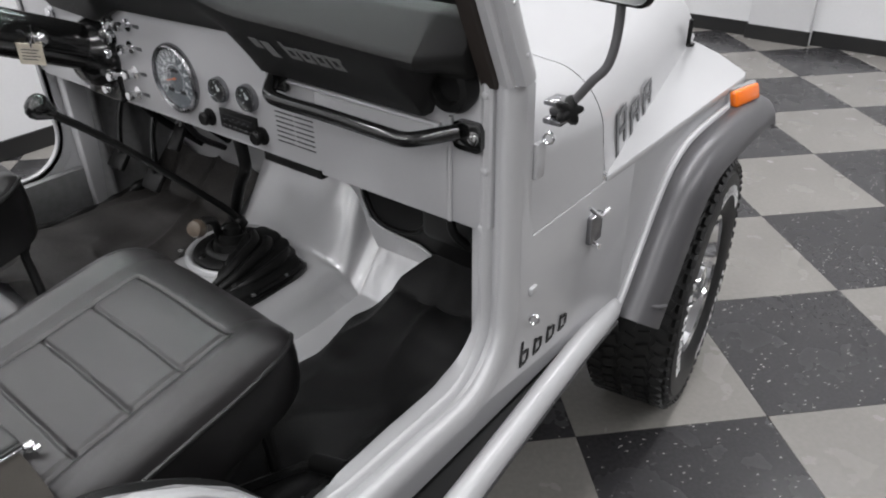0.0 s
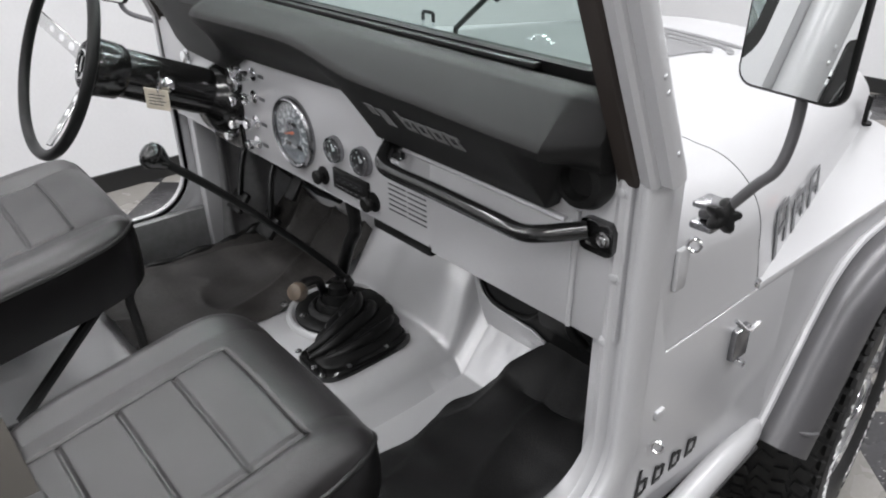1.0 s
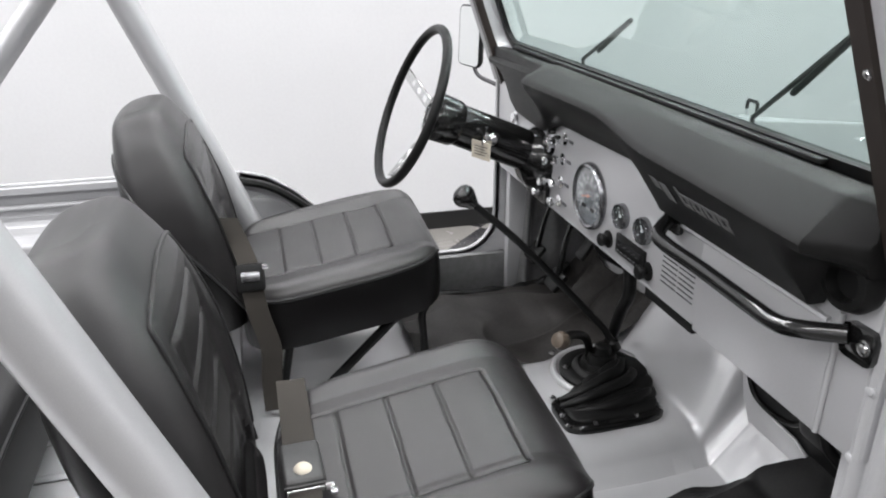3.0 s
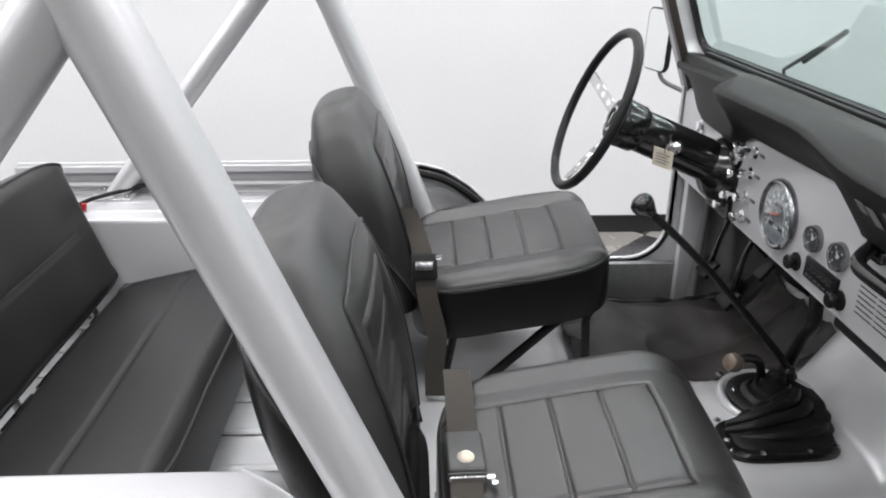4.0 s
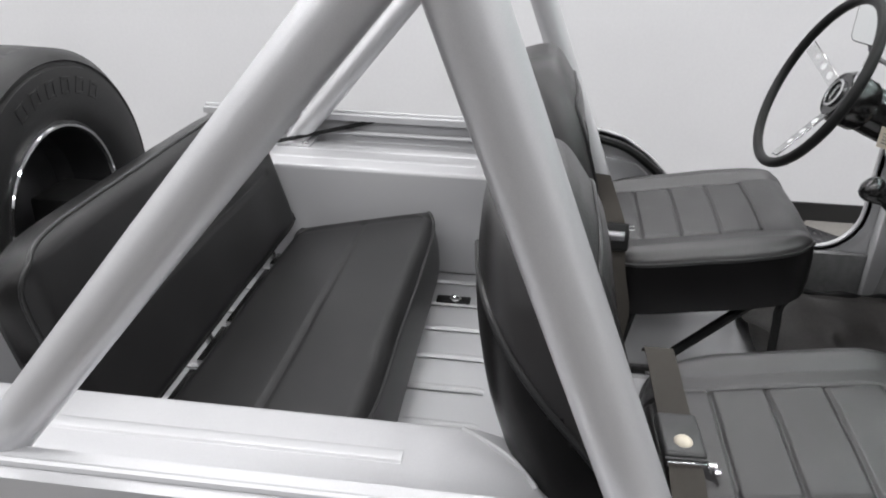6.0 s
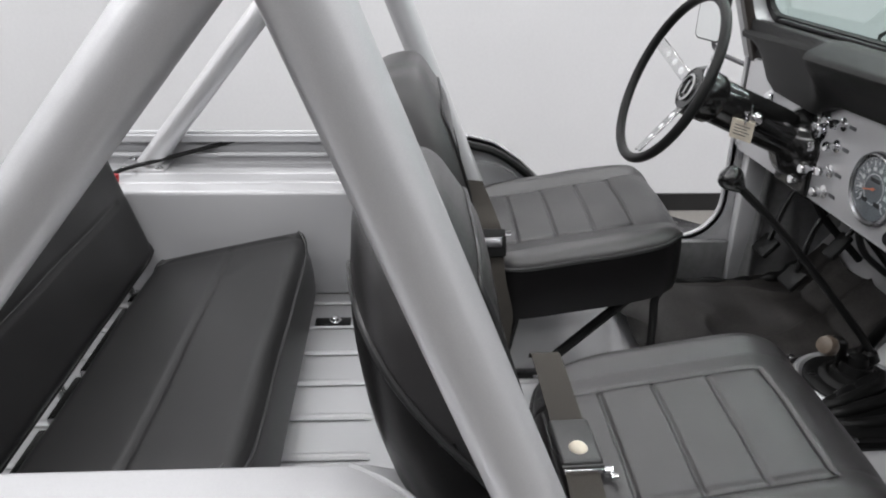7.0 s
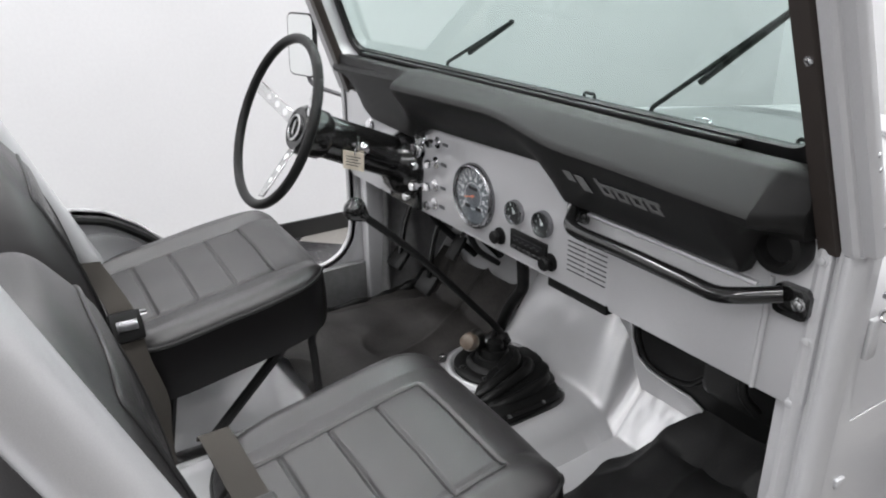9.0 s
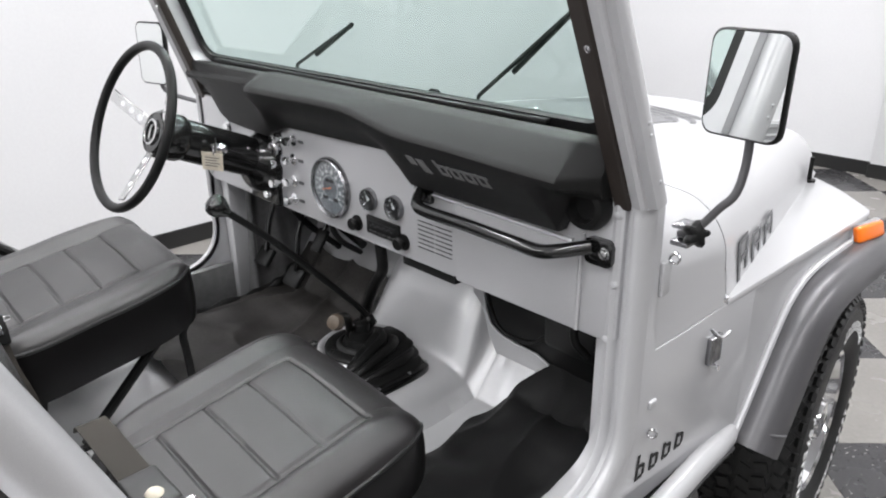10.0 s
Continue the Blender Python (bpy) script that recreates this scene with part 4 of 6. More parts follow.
# instruments
def dial(x, z, r, name, big=False):
    m = pose(x, 0, z, 90, 0, 0)
    bm = bmesh.new()
    lathe(bm, [(r * 0.86, 0.002), (r * 0.88, 0.011), (r * 0.94, 0.014), (r, 0.011), (r * 1.03, 0.004), (r * 1.03, 0.0)], m, 48)
    g = part(name, bm, BEZEL, car, "round chrome-rimmed instrument")
    bm = bmesh.new()
    lathe(bm, [(0, 0.004), (r * 0.87, 0.004)], m, 40)
    part("dial_face", bm, DIAL if big else DIALDARK, g)
    bm = bmesh.new()
    n = 19 if big else 7
    for k in range(n):
        a = math.radians(-130 + 260 * k / (n - 1))
        long = 0.16 if k % 2 == 0 else 0.09
        box(bm, -0.0012, 0.0012, r * (0.78 - long), r * 0.78, 0.0045, 0.0052, m @ Matrix.Rotation(-a, 4, "Z"))
    if big:
        for k in range(10):
            a = math.radians(-125 + 250 * k / 9)
            box(bm, -0.0045, 0.0045, r * 0.50, r * 0.60, 0.0045, 0.0052, m @ Matrix.Rotation(-a, 4, "Z"))
        lathe(bm, [(r * 0.40, 0.0045), (r * 0.415, 0.0052), (r * 0.43, 0.0045)], m, 40)
    part("dial_marks", bm, MARK, g)
    bm = bmesh.new()
    box(bm, -0.0013, 0.0013, -r * 0.1, r * 0.42, 0.006, 0.0072, m @ Matrix.Rotation(radians(105 if big else 30), 4, "Z"))
    lathe(bm, [(0, 0.005), (0.003, 0.005), (0.003, 0.008), (0, 0.008)], m, 12)
    part("needle", bm, ORANGE if big else MARK, g)
    if big:
        bm = bmesh.new()
        for dx, dz, w, h in ((-0.030, -0.030, 0.020, 0.008), (0.012, -0.030, 0.020, 0.008), (-0.015, 0.014, 0.03, 0.007)):
            box(bm, dx, dx + w, dz, dz + h, 0.0045, 0.0055, m)
        part("odometer", bm, DIALDARK, g)
    bm = bmesh.new()
    lathe(bm, [(0, 0.0105), (r * 0.5, 0.0103), (r * 0.87, 0.009), (r * 0.87, 0.0075), (0, 0.0085)], m, 40)
    part("dial_glass", bm, CLEAR, g).visible_shadow = False
    return g


dial(-0.087, 1.091, 0.072, "speedometer", True)
dial(0.060, 1.096, 0.0255, "fuel_gauge")
dial(0.148, 1.097, 0.0265, "temperature_gauge")


def knob(x, z, r, length, mat, name, plate=True):
    m = pose(x, 0, z, 90, 0, 0)
    bm = bmesh.new()
    lathe(bm, [(0, length), (r * 0.8, length), (r, length * 0.85), (r * 0.95, length * 0.55), (r * 0.45, length * 0.5), (r * 0.45, 0.004), (r * 1.3, 0.003), (r * 1.3, 0), (0, 0)], m, 20)
    k = part(name, bm, mat, car)
    if plate:
        bm = bmesh.new()
        box(bm, x + r * 1.6, x + r * 1.6 + 0.024, -0.0015, 0.001, z - 0.004, z + 0.004, bevel=0.001)
        part("knob_label", bm, DECAL, k)
    return k


for x, z in ((-0.236, 1.180), (-0.243, 1.131), (-0.247, 1.074), (-0.252, 1.026)):
    knob(x, z, 0.011, 0.030, CHROME, "pull_switch")
knob(-0.315, 1.146, 0.019, 0.020, CHROME, "ignition_switch", False)
knob(-0.300, 1.176, 0.012, 0.028, CHROME, "pull_switch", False)
knob(-0.318, 1.108, 0.013, 0.026, CHROME, "pull_switch", False)
knob(-0.310, 1.060, 0.012, 0.034, CHROME, "pull_switch", False)
knob(-0.350, 1.022, 0.012, 0.030, CHROME, "pull_switch", False)
knob(-0.565, 1.160, 0.014, 0.014, CHROME, "pull_switch", False)
bm = bmesh.new()      # radio
box(bm, 0.048, 0.162, -0.006, 0.01, 1.016, 1.058, bevel=0.002)
radio = part("radio", bm, SATIN, car, "small black car radio")
bm = bmesh.new()
box(bm, 0.060, 0.150, -0.008, -0.004, 1.034, 1.048, bevel=0.001, seg=1)
part("radio_dial", bm, DIALDARK, radio)
for k in range(6):
    bm = bmesh.new()
    box(bm, 0.058 + 0.016 * k, 0.070 + 0.016 * k, -0.009, -0.004, 1.021, 1.026, bevel=0.001, seg=1)
    part("radio_button", bm, DARKSTEEL, radio)
bm = bmesh.new()
for k in range(9):
    box(bm, 0.064 + 0.009 * k, 0.069 + 0.009 * k, -0.0088, -0.0078, 1.037 + 0.004 * (k % 2), 1.038 + 0.004 * (k % 2))
part("radio_print", bm, DECAL, radio)
knob(0.008, 1.027, 0.0145, 0.022, SATIN, "radio_knob", False)
knob(0.172, 1.024, 0.0145, 0.024, SATIN, "radio_knob", False)
for col in (0.219, 0.273):      # speaker slots
    for k in range(7):
        z = 1.086 - 0.0098 * k
        bm = bmesh.new()
        box(bm, col, col + 0.049, -0.0016, 0.001, z - 0.0011, z + 0.0011, bevel=0.0006, seg=1)
        part("vent_slot", bm, DARKSTEEL, dash)

# grab bar
bm = bmesh.new()
tube(bm, smooth_path([(0.250, -0.010, 1.166), (0.268, -0.040, 1.156), (0.286, -0.058, 1.147), (0.32, -0.062, 1.143), (0.42, -0.062, 1.143), (0.54, -0.061, 1.140), (0.590, -0.057, 1.138), (0.625, -0.044, 1.145), (0.665, -0.014, 1.155)], 6), 0.0125, 14)
gb = part("grab_bar", bm, BLACK, car, "gloss black grab bar")
bm = bmesh.new()
box(bm, 0.650, 0.704, -0.010, -0.002, 1.124, 1.170, bevel=0.010)
box(bm, 0.221, 0.275, -0.012, -0.002, 1.134, 1.182, bevel=0.008)
pieces("bar_foot", bm, BLACK, gb)
for x, z in ((0.688, 1.147), (0.234, 1.154)):
    bm = bmesh.new()
    bolt(bm, (x, -0.010, z), (0, -1, 0), 0.008, 0.007)
    part("bar_bolt", bm, STEEL, gb)

# under the dash: heater duct, cables, bracket, pedals
bm = bmesh.new()
box(bm, 0.150, 0.70, 0.254, 0.36, 0.70, 1.10, bevel=0.01)
box(bm, 0.42, 0.70, 0.17, 0.30, 0.80, 1.10, bevel=0.02)
part("heater_box", bm, SATIN, car)
bm = bmesh.new()
tube(bm, smooth_path([(0.20, 0.22, 0.90), (0.215, 0.225, 0.82), (0.245, 0.225, 0.765), (0.30, 0.225, 0.752), (0.36, 0.225, 0.765), (0.40, 0.22, 0.80)], 6), 0.006, 10)
tube(bm, smooth_path([(0.55, 0.12, 0.97), (0.56, 0.10, 0.90), (0.58, 0.12, 0.86)], 6), 0.009, 10)
pieces("heater_hose", bm, RUBBER, car)
bm = bmesh.new()
box(bm, 0.16, 0.325, 0.004, 0.05, 0.968, 0.990, bevel=0.004)
part("choke_bracket", bm, SATIN, car)
bm = bmesh.new()
tube(bm, smooth_path([(0.045, 0.03, 1.0), (0.034, 0.045, 0.935), (0.026, 0.05, 0.895), (-0.03, 0.07, 0.835), (-0.085, 0.09, 0.765), (-0.13, 0.10, 0.685)], 6), 0.014, 10)
tube(bm, smooth_path([(-0.20, 0.05, 1.0), (-0.22, 0.1, 0.9), (-0.26, 0.2, 0.82)], 6), 0.008, 8)
tube(bm, smooth_path([(-0.42, 0.06, 1.0), (-0.43, 0.12, 0.9), (-0.42, 0.24, 0.78)], 6), 0.010, 8)
tube(bm, smooth_path([(-0.52, 0.06, 1.0), (-0.56, 0.12, 0.92), (-0.57, 0.28, 0.84)], 6), 0.010, 8)
pieces("wiring_loom", bm, RUBBER, car)
for x, foot in ((-0.60, 0.74), (-0.44, 0.72)):
    bm = bmesh.new()
    tube(bm, smooth_path([(x + 0.03, 0.16, 1.04), (x + 0.015, 0.14, 0.94), (x, 0.115, 0.85), (x, 0.095, foot + 0.02)], 6), 0.014, 10, 0.6)
    p = part("pedal", bm, BLACK, car)
    bm = bmesh.new()
    box(bm, -0.036, 0.036, -0.030, 0.030, -0.007, 0.009, pose(x, 0.088, foot, 50, 0, 0), bevel=0.006)
    part("pedal_pad", bm, RUBBER, p)
bm = bmesh.new()      # steering shaft from the column to the toe board
tube(bm, [(-0.386, 0.03, 1.075), (-0.382, 0.16, 0.93), (-0.380, 0.30, 0.78)], 0.014, 12)
part("steering_shaft", bm, BLACK, car)
bm = bmesh.new()
tube(bm, [(-0.35, 0.22, 0.98), (-0.36, 0.15, 0.87)], 0.007, 8)
pp = part("accelerator", bm, BLACK, car)
bm = bmesh.new()
box(bm, -0.022, 0.022, -0.036, 0.036, -0.007, 0.007, pose(-0.362, 0.135, 0.845, 55, 0, 0), bevel=0.006)
part("pedal_pad", bm, RUBBER, pp)
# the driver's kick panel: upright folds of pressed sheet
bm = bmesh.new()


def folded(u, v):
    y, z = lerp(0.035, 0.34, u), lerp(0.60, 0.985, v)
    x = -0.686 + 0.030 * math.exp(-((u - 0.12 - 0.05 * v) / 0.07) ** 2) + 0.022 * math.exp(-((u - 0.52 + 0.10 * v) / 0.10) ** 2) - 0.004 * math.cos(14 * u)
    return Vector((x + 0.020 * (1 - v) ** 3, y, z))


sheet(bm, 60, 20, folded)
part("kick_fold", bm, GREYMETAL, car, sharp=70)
bm = bmesh.new()      # thick rolled edge of the driver's mat
way = smooth_path([(-0.645, -0.33, 0.602), (-0.648, -0.18, 0.604), (-0.640, -0.03, 0.606), (-0.634, 0.08, 0.612), (-0.615, 0.15, 0.640), (-0.60, 0.20, 0.690)], 8)
tube(bm, way, [0.014 + 0.004 * math.sin(0.9 * k) for k in range(len(way))], 12)
part("mat_edge", bm, RUBBER, car)
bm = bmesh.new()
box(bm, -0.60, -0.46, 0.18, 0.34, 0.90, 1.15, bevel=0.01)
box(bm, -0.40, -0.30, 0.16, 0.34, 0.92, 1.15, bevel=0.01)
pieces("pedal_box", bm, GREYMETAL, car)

# ---- steering ----
HUB, COL = Vector((-0.386, -0.296, 1.228)), Vector((-0.386, 0.02, 1.092))
sm = frame_to(COL, HUB)
L = (HUB - COL).length - 0.015
bm = bmesh.new()
lathe(bm, [(0, -0.25), (0.025, -0.25), (0.025, -0.02), (0.060, -0.02), (0.064, 0.0), (0.064, 0.02), (0.052, 0.03), (0.050, L - 0.05), (0.046, L - 0.02), (0.0, L - 0.02)], sm, 28)
column = part("steering_column", bm, BLACK, car, "gloss black steering column")
bm = bmesh.new()
lathe(bm, [(0.066, 0.002), (0.072, 0.0), (0.072, 0.016), (0.066, 0.02)], sm, 28)
box(bm, -0.075, 0.075, -0.012, 0.0, -0.085, 0.06, pose(-0.386, 0.002, 1.075), bevel=0.006)
part("column_collar", bm, BLACK, column)
bm = bmesh.new()      # bell flange where the column meets the panel
lathe(bm, [(0.050, 0.075), (0.056, 0.068), (0.072, 0.052), (0.082, 0.035), (0.085, 0.015), (0.085, 0.0), (0.05, 0.0)], sm, 32)
part("column_bell", bm, BLACK, column)
bm = bmesh.new()
lathe(bm, [(0, 0), (0.016, 0), (0.018, 0.012), (0.014, 0.03), (0.006, 0.034), (0, 0.034)], frame_to((-0.335, -0.140, 1.167), (-0.297, -0.165, 1.174)), 20)
part("ignition_lock", bm, CHROME, column)
WR = 0.188
SPOKE = 160
bm = bmesh.new()
lathe(bm, [(WR + 0.011 * math.cos(2 * math.pi * k / 14), L + 0.055 + 0.011 * math.sin(2 * math.pi * k / 14)) for k in range(14)], sm, 72, closed=True)
sw = part("steering_wheel", bm, SATIN, car, "black three-spoke steering wheel with bright spokes", sharp=60)
bm = bmesh.new()
lathe(bm, [(0.050, L - 0.07), (0.056, L - 0.06), (0.058, L - 0.012), (0.048, L + 0.003), (0.0, L + 0.006)], sm, 32)
part("hub", bm, BLACK, sw)
bm = bmesh.new()
lathe(bm, [(0.030, L + 0.004), (0.031, L + 0.009), (0.026, L + 0.010), (0.025, L + 0.007)], sm, 32)
box(bm, -0.003, 0.003, -0.015, 0.015, L + 0.006, L + 0.009, sm)
part("horn_ring", bm, STEEL, sw)
for a in (SPOKE, SPOKE + 120, SPOKE + 240):
    m = sm @ Matrix.Translation((0, 0, -0.012)) @ Matrix.Rotation(radians(a), 4, "Z") @ Matrix.Translation((0.04, 0, L)) @ Matrix.Rotation(radians(-22), 4, "Y") @ Matrix.Translation((-0.04, 0, -L))
    bm = bmesh.new()
    box(bm, 0.040, WR - 0.006, -0.015, 0.015, L + 0.006, L + 0.010, m, bevel=0.0015, seg=1)
    part("spoke", bm, STEEL, sw, "drilled steel spoke")
    for k in range(3):
        bm = bmesh.new()
        lathe(bm, [(0, 0.0099), (0.0085 - 0.001 * k, 0.0099), (0.0085 - 0.001 * k, 0.0106), (0, 0.0106)], m @ Matrix.Translation((0.075 + 0.032 * k, 0, L)), 16)
        part("spoke_hole", bm, WHITE, sw)

# key fob and paper tag hanging at the lock
fob = thing("key_tag", "cream paper tag hanging from the ignition key", "tag")
bm = bmesh.new()
box(bm, -0.026, 0.026, -0.001, 0.001, -0.046, 0.0, pose(-0.314, -0.180, 1.168, 8, 6, 40), bevel=0.0006, seg=1)
part("tag", bm, PAPER, fob)
bm = bmesh.new()
for k in range(4):
    box(bm, -0.018, 0.018 - 0.006 * (k % 2), -0.0016, -0.0011, -0.014 - 0.007 * k, -0.012 - 0.007 * k, pose(-0.314, -0.180, 1.168, 8, 6, 40))
part("tag_print", bm, DECAL, fob)
bm = bmesh.new()
lathe(bm, [(0.012 + 0.002 * math.cos(k * 1.26), 0.002 * math.sin(k * 1.26)) for k in range(5)], pose(-0.314, -0.174, 1.171, 80, 0, -30), 20, closed=True)
box(bm, -0.008, 0.008, -0.0015, 0.0015, -0.01, 0.024, pose(-0.309, -0.168, 1.179, 0, 0, -35), bevel=0.001, seg=1)
part("key", bm, CHROME, fob)


# ---- gear levers ----
TOPZ, BOOT = 0.652, Vector((0.076, -0.004))
oval = []
for k in range(40):
    a = 2 * math.pi * k / 40
    c, sn = math.cos(a), math.sin(a)
    oval.append((math.copysign(abs(c) ** 0.45, c), math.copysign(abs(sn) ** 0.45, sn)))
bm = bmesh.new()
loft(bm, [[Vector((BOOT.x + u * (0.066 - f), BOOT.y + v * (0.118 - f), TOPZ + z)) for u, v in oval] for f, z in ((0.0, -0.01), (0.0, 0.003), (0.004, 0.008), (0.012, 0.009))])
plate = part("boot_plate", bm, BLACK, car, "black boot retaining plate")
for x, y in ((0.133, -0.062), (0.131, 0.035), (0.090, -0.116), (0.020, -0.112), (0.115, 0.100)):
    bm = bmesh.new()
    bolt(bm, (x - 0.004, y + 0.004, TOPZ + 0.007), (0, 0, 1), 0.006, 0.005)
    part("plate_screw", bm, CHROME, plate)
# bellows of folded rubber, pulled over towards the lever
rings = []
for k in range(73):
    t = k / 72
    bulge = abs(math.sin(math.pi * 4.0 * t)) ** 0.6 * (1 - 0.5 * t)
    cx, cy = BOOT.x - 0.092 * t ** 1.2, BOOT.y + 0.095 * t ** 1.2
    hx = lerp(0.047, 0.024, t) + 0.008 * bulge
    hy = curve(t, [(0.0, 0.096), (0.35, 0.086), (0.65, 0.062), (1.0, 0.026)]) + 0.010 * bulge
    ring = []
    for u, v in oval:
        x, y = cx + u * hx, cy + v * hy
        sag = 0.006 * noise.noise(Vector((x * 22, y * 22, t * 3)))
        ring.append(Vector((x, y, TOPZ + 0.006 + 0.042 * t ** 0.9 + sag * math.sin(math.pi * t) + 0.012 * u * t * (1 - t))))
    rings.append(ring)
bm = bmesh.new()
loft(bm, rings)
part("gear_gaiter", bm, RUBBER, car, sharp=60)
for line in (((0.060, -0.108, 0.664), (0.070, -0.060, 0.680), (0.060, 0.000, 0.690), (0.044, 0.058, 0.694), (0.014, 0.085, 0.692), (-0.010, 0.066, 0.690)),
             ((0.040, -0.100, 0.666), (0.044, -0.050, 0.684), (0.032, 0.005, 0.698), (0.014, 0.050, 0.704), (-0.024, 0.080, 0.706)),
             ((0.082, -0.090, 0.662), (0.096, -0.030, 0.671), (0.092, 0.040, 0.676), (0.072, 0.092, 0.674), (0.026, 0.112, 0.672))):
    bm = bmesh.new()      # thick rolled folds of the rubber
    way = smooth_path(line, 7)
    tube(bm, way, [0.005 + 0.009 * math.sin(math.pi * k / (len(way) - 1)) ** 0.7 for k in range(len(way))], 12)
    part("gaiter_fold", bm, RUBBER, plate)
bm = bmesh.new()
tube(bm, smooth_path([(-0.078, 0.090, 0.700), (-0.086, 0.070, 0.740), (-0.097, 0.02, 0.80), (-0.110, -0.15, 0.985), (-0.117, -0.272, 1.098)], 6), [0.015] * 4 + [0.0085] * 21, 12)
lever = part("gear_lever", bm, SATIN, car, "long black gear lever")
bm = bmesh.new()
lathe(bm, [(0, -0.022), (0.010, -0.022), (0.016, -0.012), (0.024, 0.002), (0.0255, 0.012), (0.022, 0.022), (0.012, 0.029), (0, 0.031)], frame_to((-0.117, -0.272, 1.098), (-0.128, -0.31, 1.133)), 24)
part("gear_knob", bm, BLACK, lever)
bm = bmesh.new()
lathe(bm, [(0.121, -0.004), (0.119, 0.003), (0.114, 0.007), (0.108, 0.006), (0.104, 0.001), (0.100, -0.004)], pose(-0.070, 0.052, TOPZ), 56)
tp = part("transfer_ring", bm, SILVER_LIT, car)
bm = bmesh.new()
lathe(bm, [(0.100, -0.004), (0.100, 0.004), (0.094, 0.008), (0.070, 0.009), (0.062, 0.018), (0.056, 0.019), (0.052, 0.014), (0.046, 0.030), (0.040, 0.032), (0.036, 0.028), (0.031, 0.048), (0.026, 0.050), (0.023, 0.046), (0.019, 0.064), (0.010, 0.068), (0.0, 0.069)], pose(-0.073, 0.054, TOPZ), 44)
part("transfer_boot", bm, RUBBER, tp)
for a in (3.0, 4.45, 5.4):
    bm = bmesh.new()
    bolt(bm, (-0.073 + 0.083 * math.cos(a), 0.054 + 0.083 * math.sin(a), TOPZ + 0.007), (0, 0, 1), 0.007, 0.006)
    part("ring_screw", bm, CHROME, tp)
bm = bmesh.new()
tube(bm, smooth_path([(-0.115, 0.045, 0.67), (-0.06, 0.0, 0.755), (0.01, -0.07, 0.81), (0.060, -0.112, 0.832)], 5), 0.010, 10)
tl = part("transfer_lever", bm, SATIN, car)
bm = bmesh.new()
lathe(bm, [(0, -0.016), (0.010, -0.016), (0.018, -0.004), (0.020, 0.006), (0.016, 0.018), (0, 0.022)], frame_to((0.066, -0.116, 0.832), (0.079, -0.148, 0.848)), 20)
part("lever_knob", bm, WOODKNOB, tl, "brown shift knob")
for x, y in ((-0.195, -0.02), (0.17, -0.22)):
    bm = bmesh.new()
    bolt(bm, (x, y, TOPZ - 0.012), (0, 0, 1), 0.007, 0.005)
    part("tunnel_screw", bm, STEEL, car)


# ---- windshield ----
LEAN_A = math.radians(21.0)
WB = Vector((0, 0.030, 1.237))


def wpt(x, v, d=0.0):
    """A place on the leaning windshield: v up the slope, d ahead of it."""
    x *= 1.012 - 0.09 * v
    return Vector((x, WB.y - v * math.sin(LEAN_A) + d * math.cos(LEAN_A), WB.z + v * math.cos(LEAN_A) + d * math.sin(LEAN_A)))


VL, VT, XI = 0.100, 0.60, 0.684


def round_rect(x, v0, v1, r, n=6):
    o = []
    for cx, cv, a0 in ((x - r, v0 + r, -90), (x - r, v1 - r, 0), (-x + r, v1 - r, 90), (-x + r, v0 + r, 180)):
        for k in range(n + 1):
            a = math.radians(a0 + 90 * k / n)
            o.append((cx + r * math.cos(a), cv + r * math.sin(a)))
    return o


def ring_frame(outer, inner, d0, d1, mat, name, parent, bevel=0.0, label=""):
    bm = bmesh.new()
    rows = []
    for o, d in ((outer, d0), (inner, d0), (inner, d1), (outer, d1)):
        rows.append([bm.verts.new(wpt(x, v, d)) for x, v in o])
    n = len(outer)
    for a, b in ((0, 1), (1, 2), (2, 3), (3, 0)):
        for k in range(n):
            bm.faces.new((rows[a][k], rows[a][(k + 1) % n], rows[b][(k + 1) % n], rows[b][k]))
    return part(name, bm, mat, parent, label)


outer = round_rect(0.716, 0.002, 0.68, 0.03)
wf = ring_frame(outer, round_rect(XI, VL - 0.012, VT + 0.012, 0.055), -0.012, 0.036, SILVER, "windshield_frame", car, label="silver fold-down windshield frame")
ring_frame(round_rect(XI - 0.001, VL - 0.011, VT + 0.011, 0.055), round_rect(XI - 0.022, VL + 0.012, VT - 0.014, 0.042), 0.020, 0.035, RUBBER, "gasket", wf)
bm = bmesh.new()
box(bm, -0.665, 0.665, -0.020, -0.0125, -0.008, 0.006, Matrix.Translation(wpt(0, VL - 0.008, 0)) @ Matrix.Rotation(LEAN_A, 4, "X"), bevel=0.002)
part("lower_trim", bm, SATIN, wf)
bm = bmesh.new()
o = round_rect(XI - 0.006, VL - 0.004, VT + 0.004, 0.05)
lo = [bm.verts.new(wpt(x, v, 0.026)) for x, v in o]
hi = [bm.verts.new(wpt(x, v, 0.030)) for x, v in o]
bm.faces.new(lo)
bm.faces.new(hi[::-1])
for k in range(len(o)):
    bm.faces.new((lo[k], lo[(k + 1) % len(o)], hi[(k + 1) % len(o)], hi[k]))
part("windshield_glass", bm, GLASS, wf, "lightly green-tinted windshield glass").visible_shadow = False
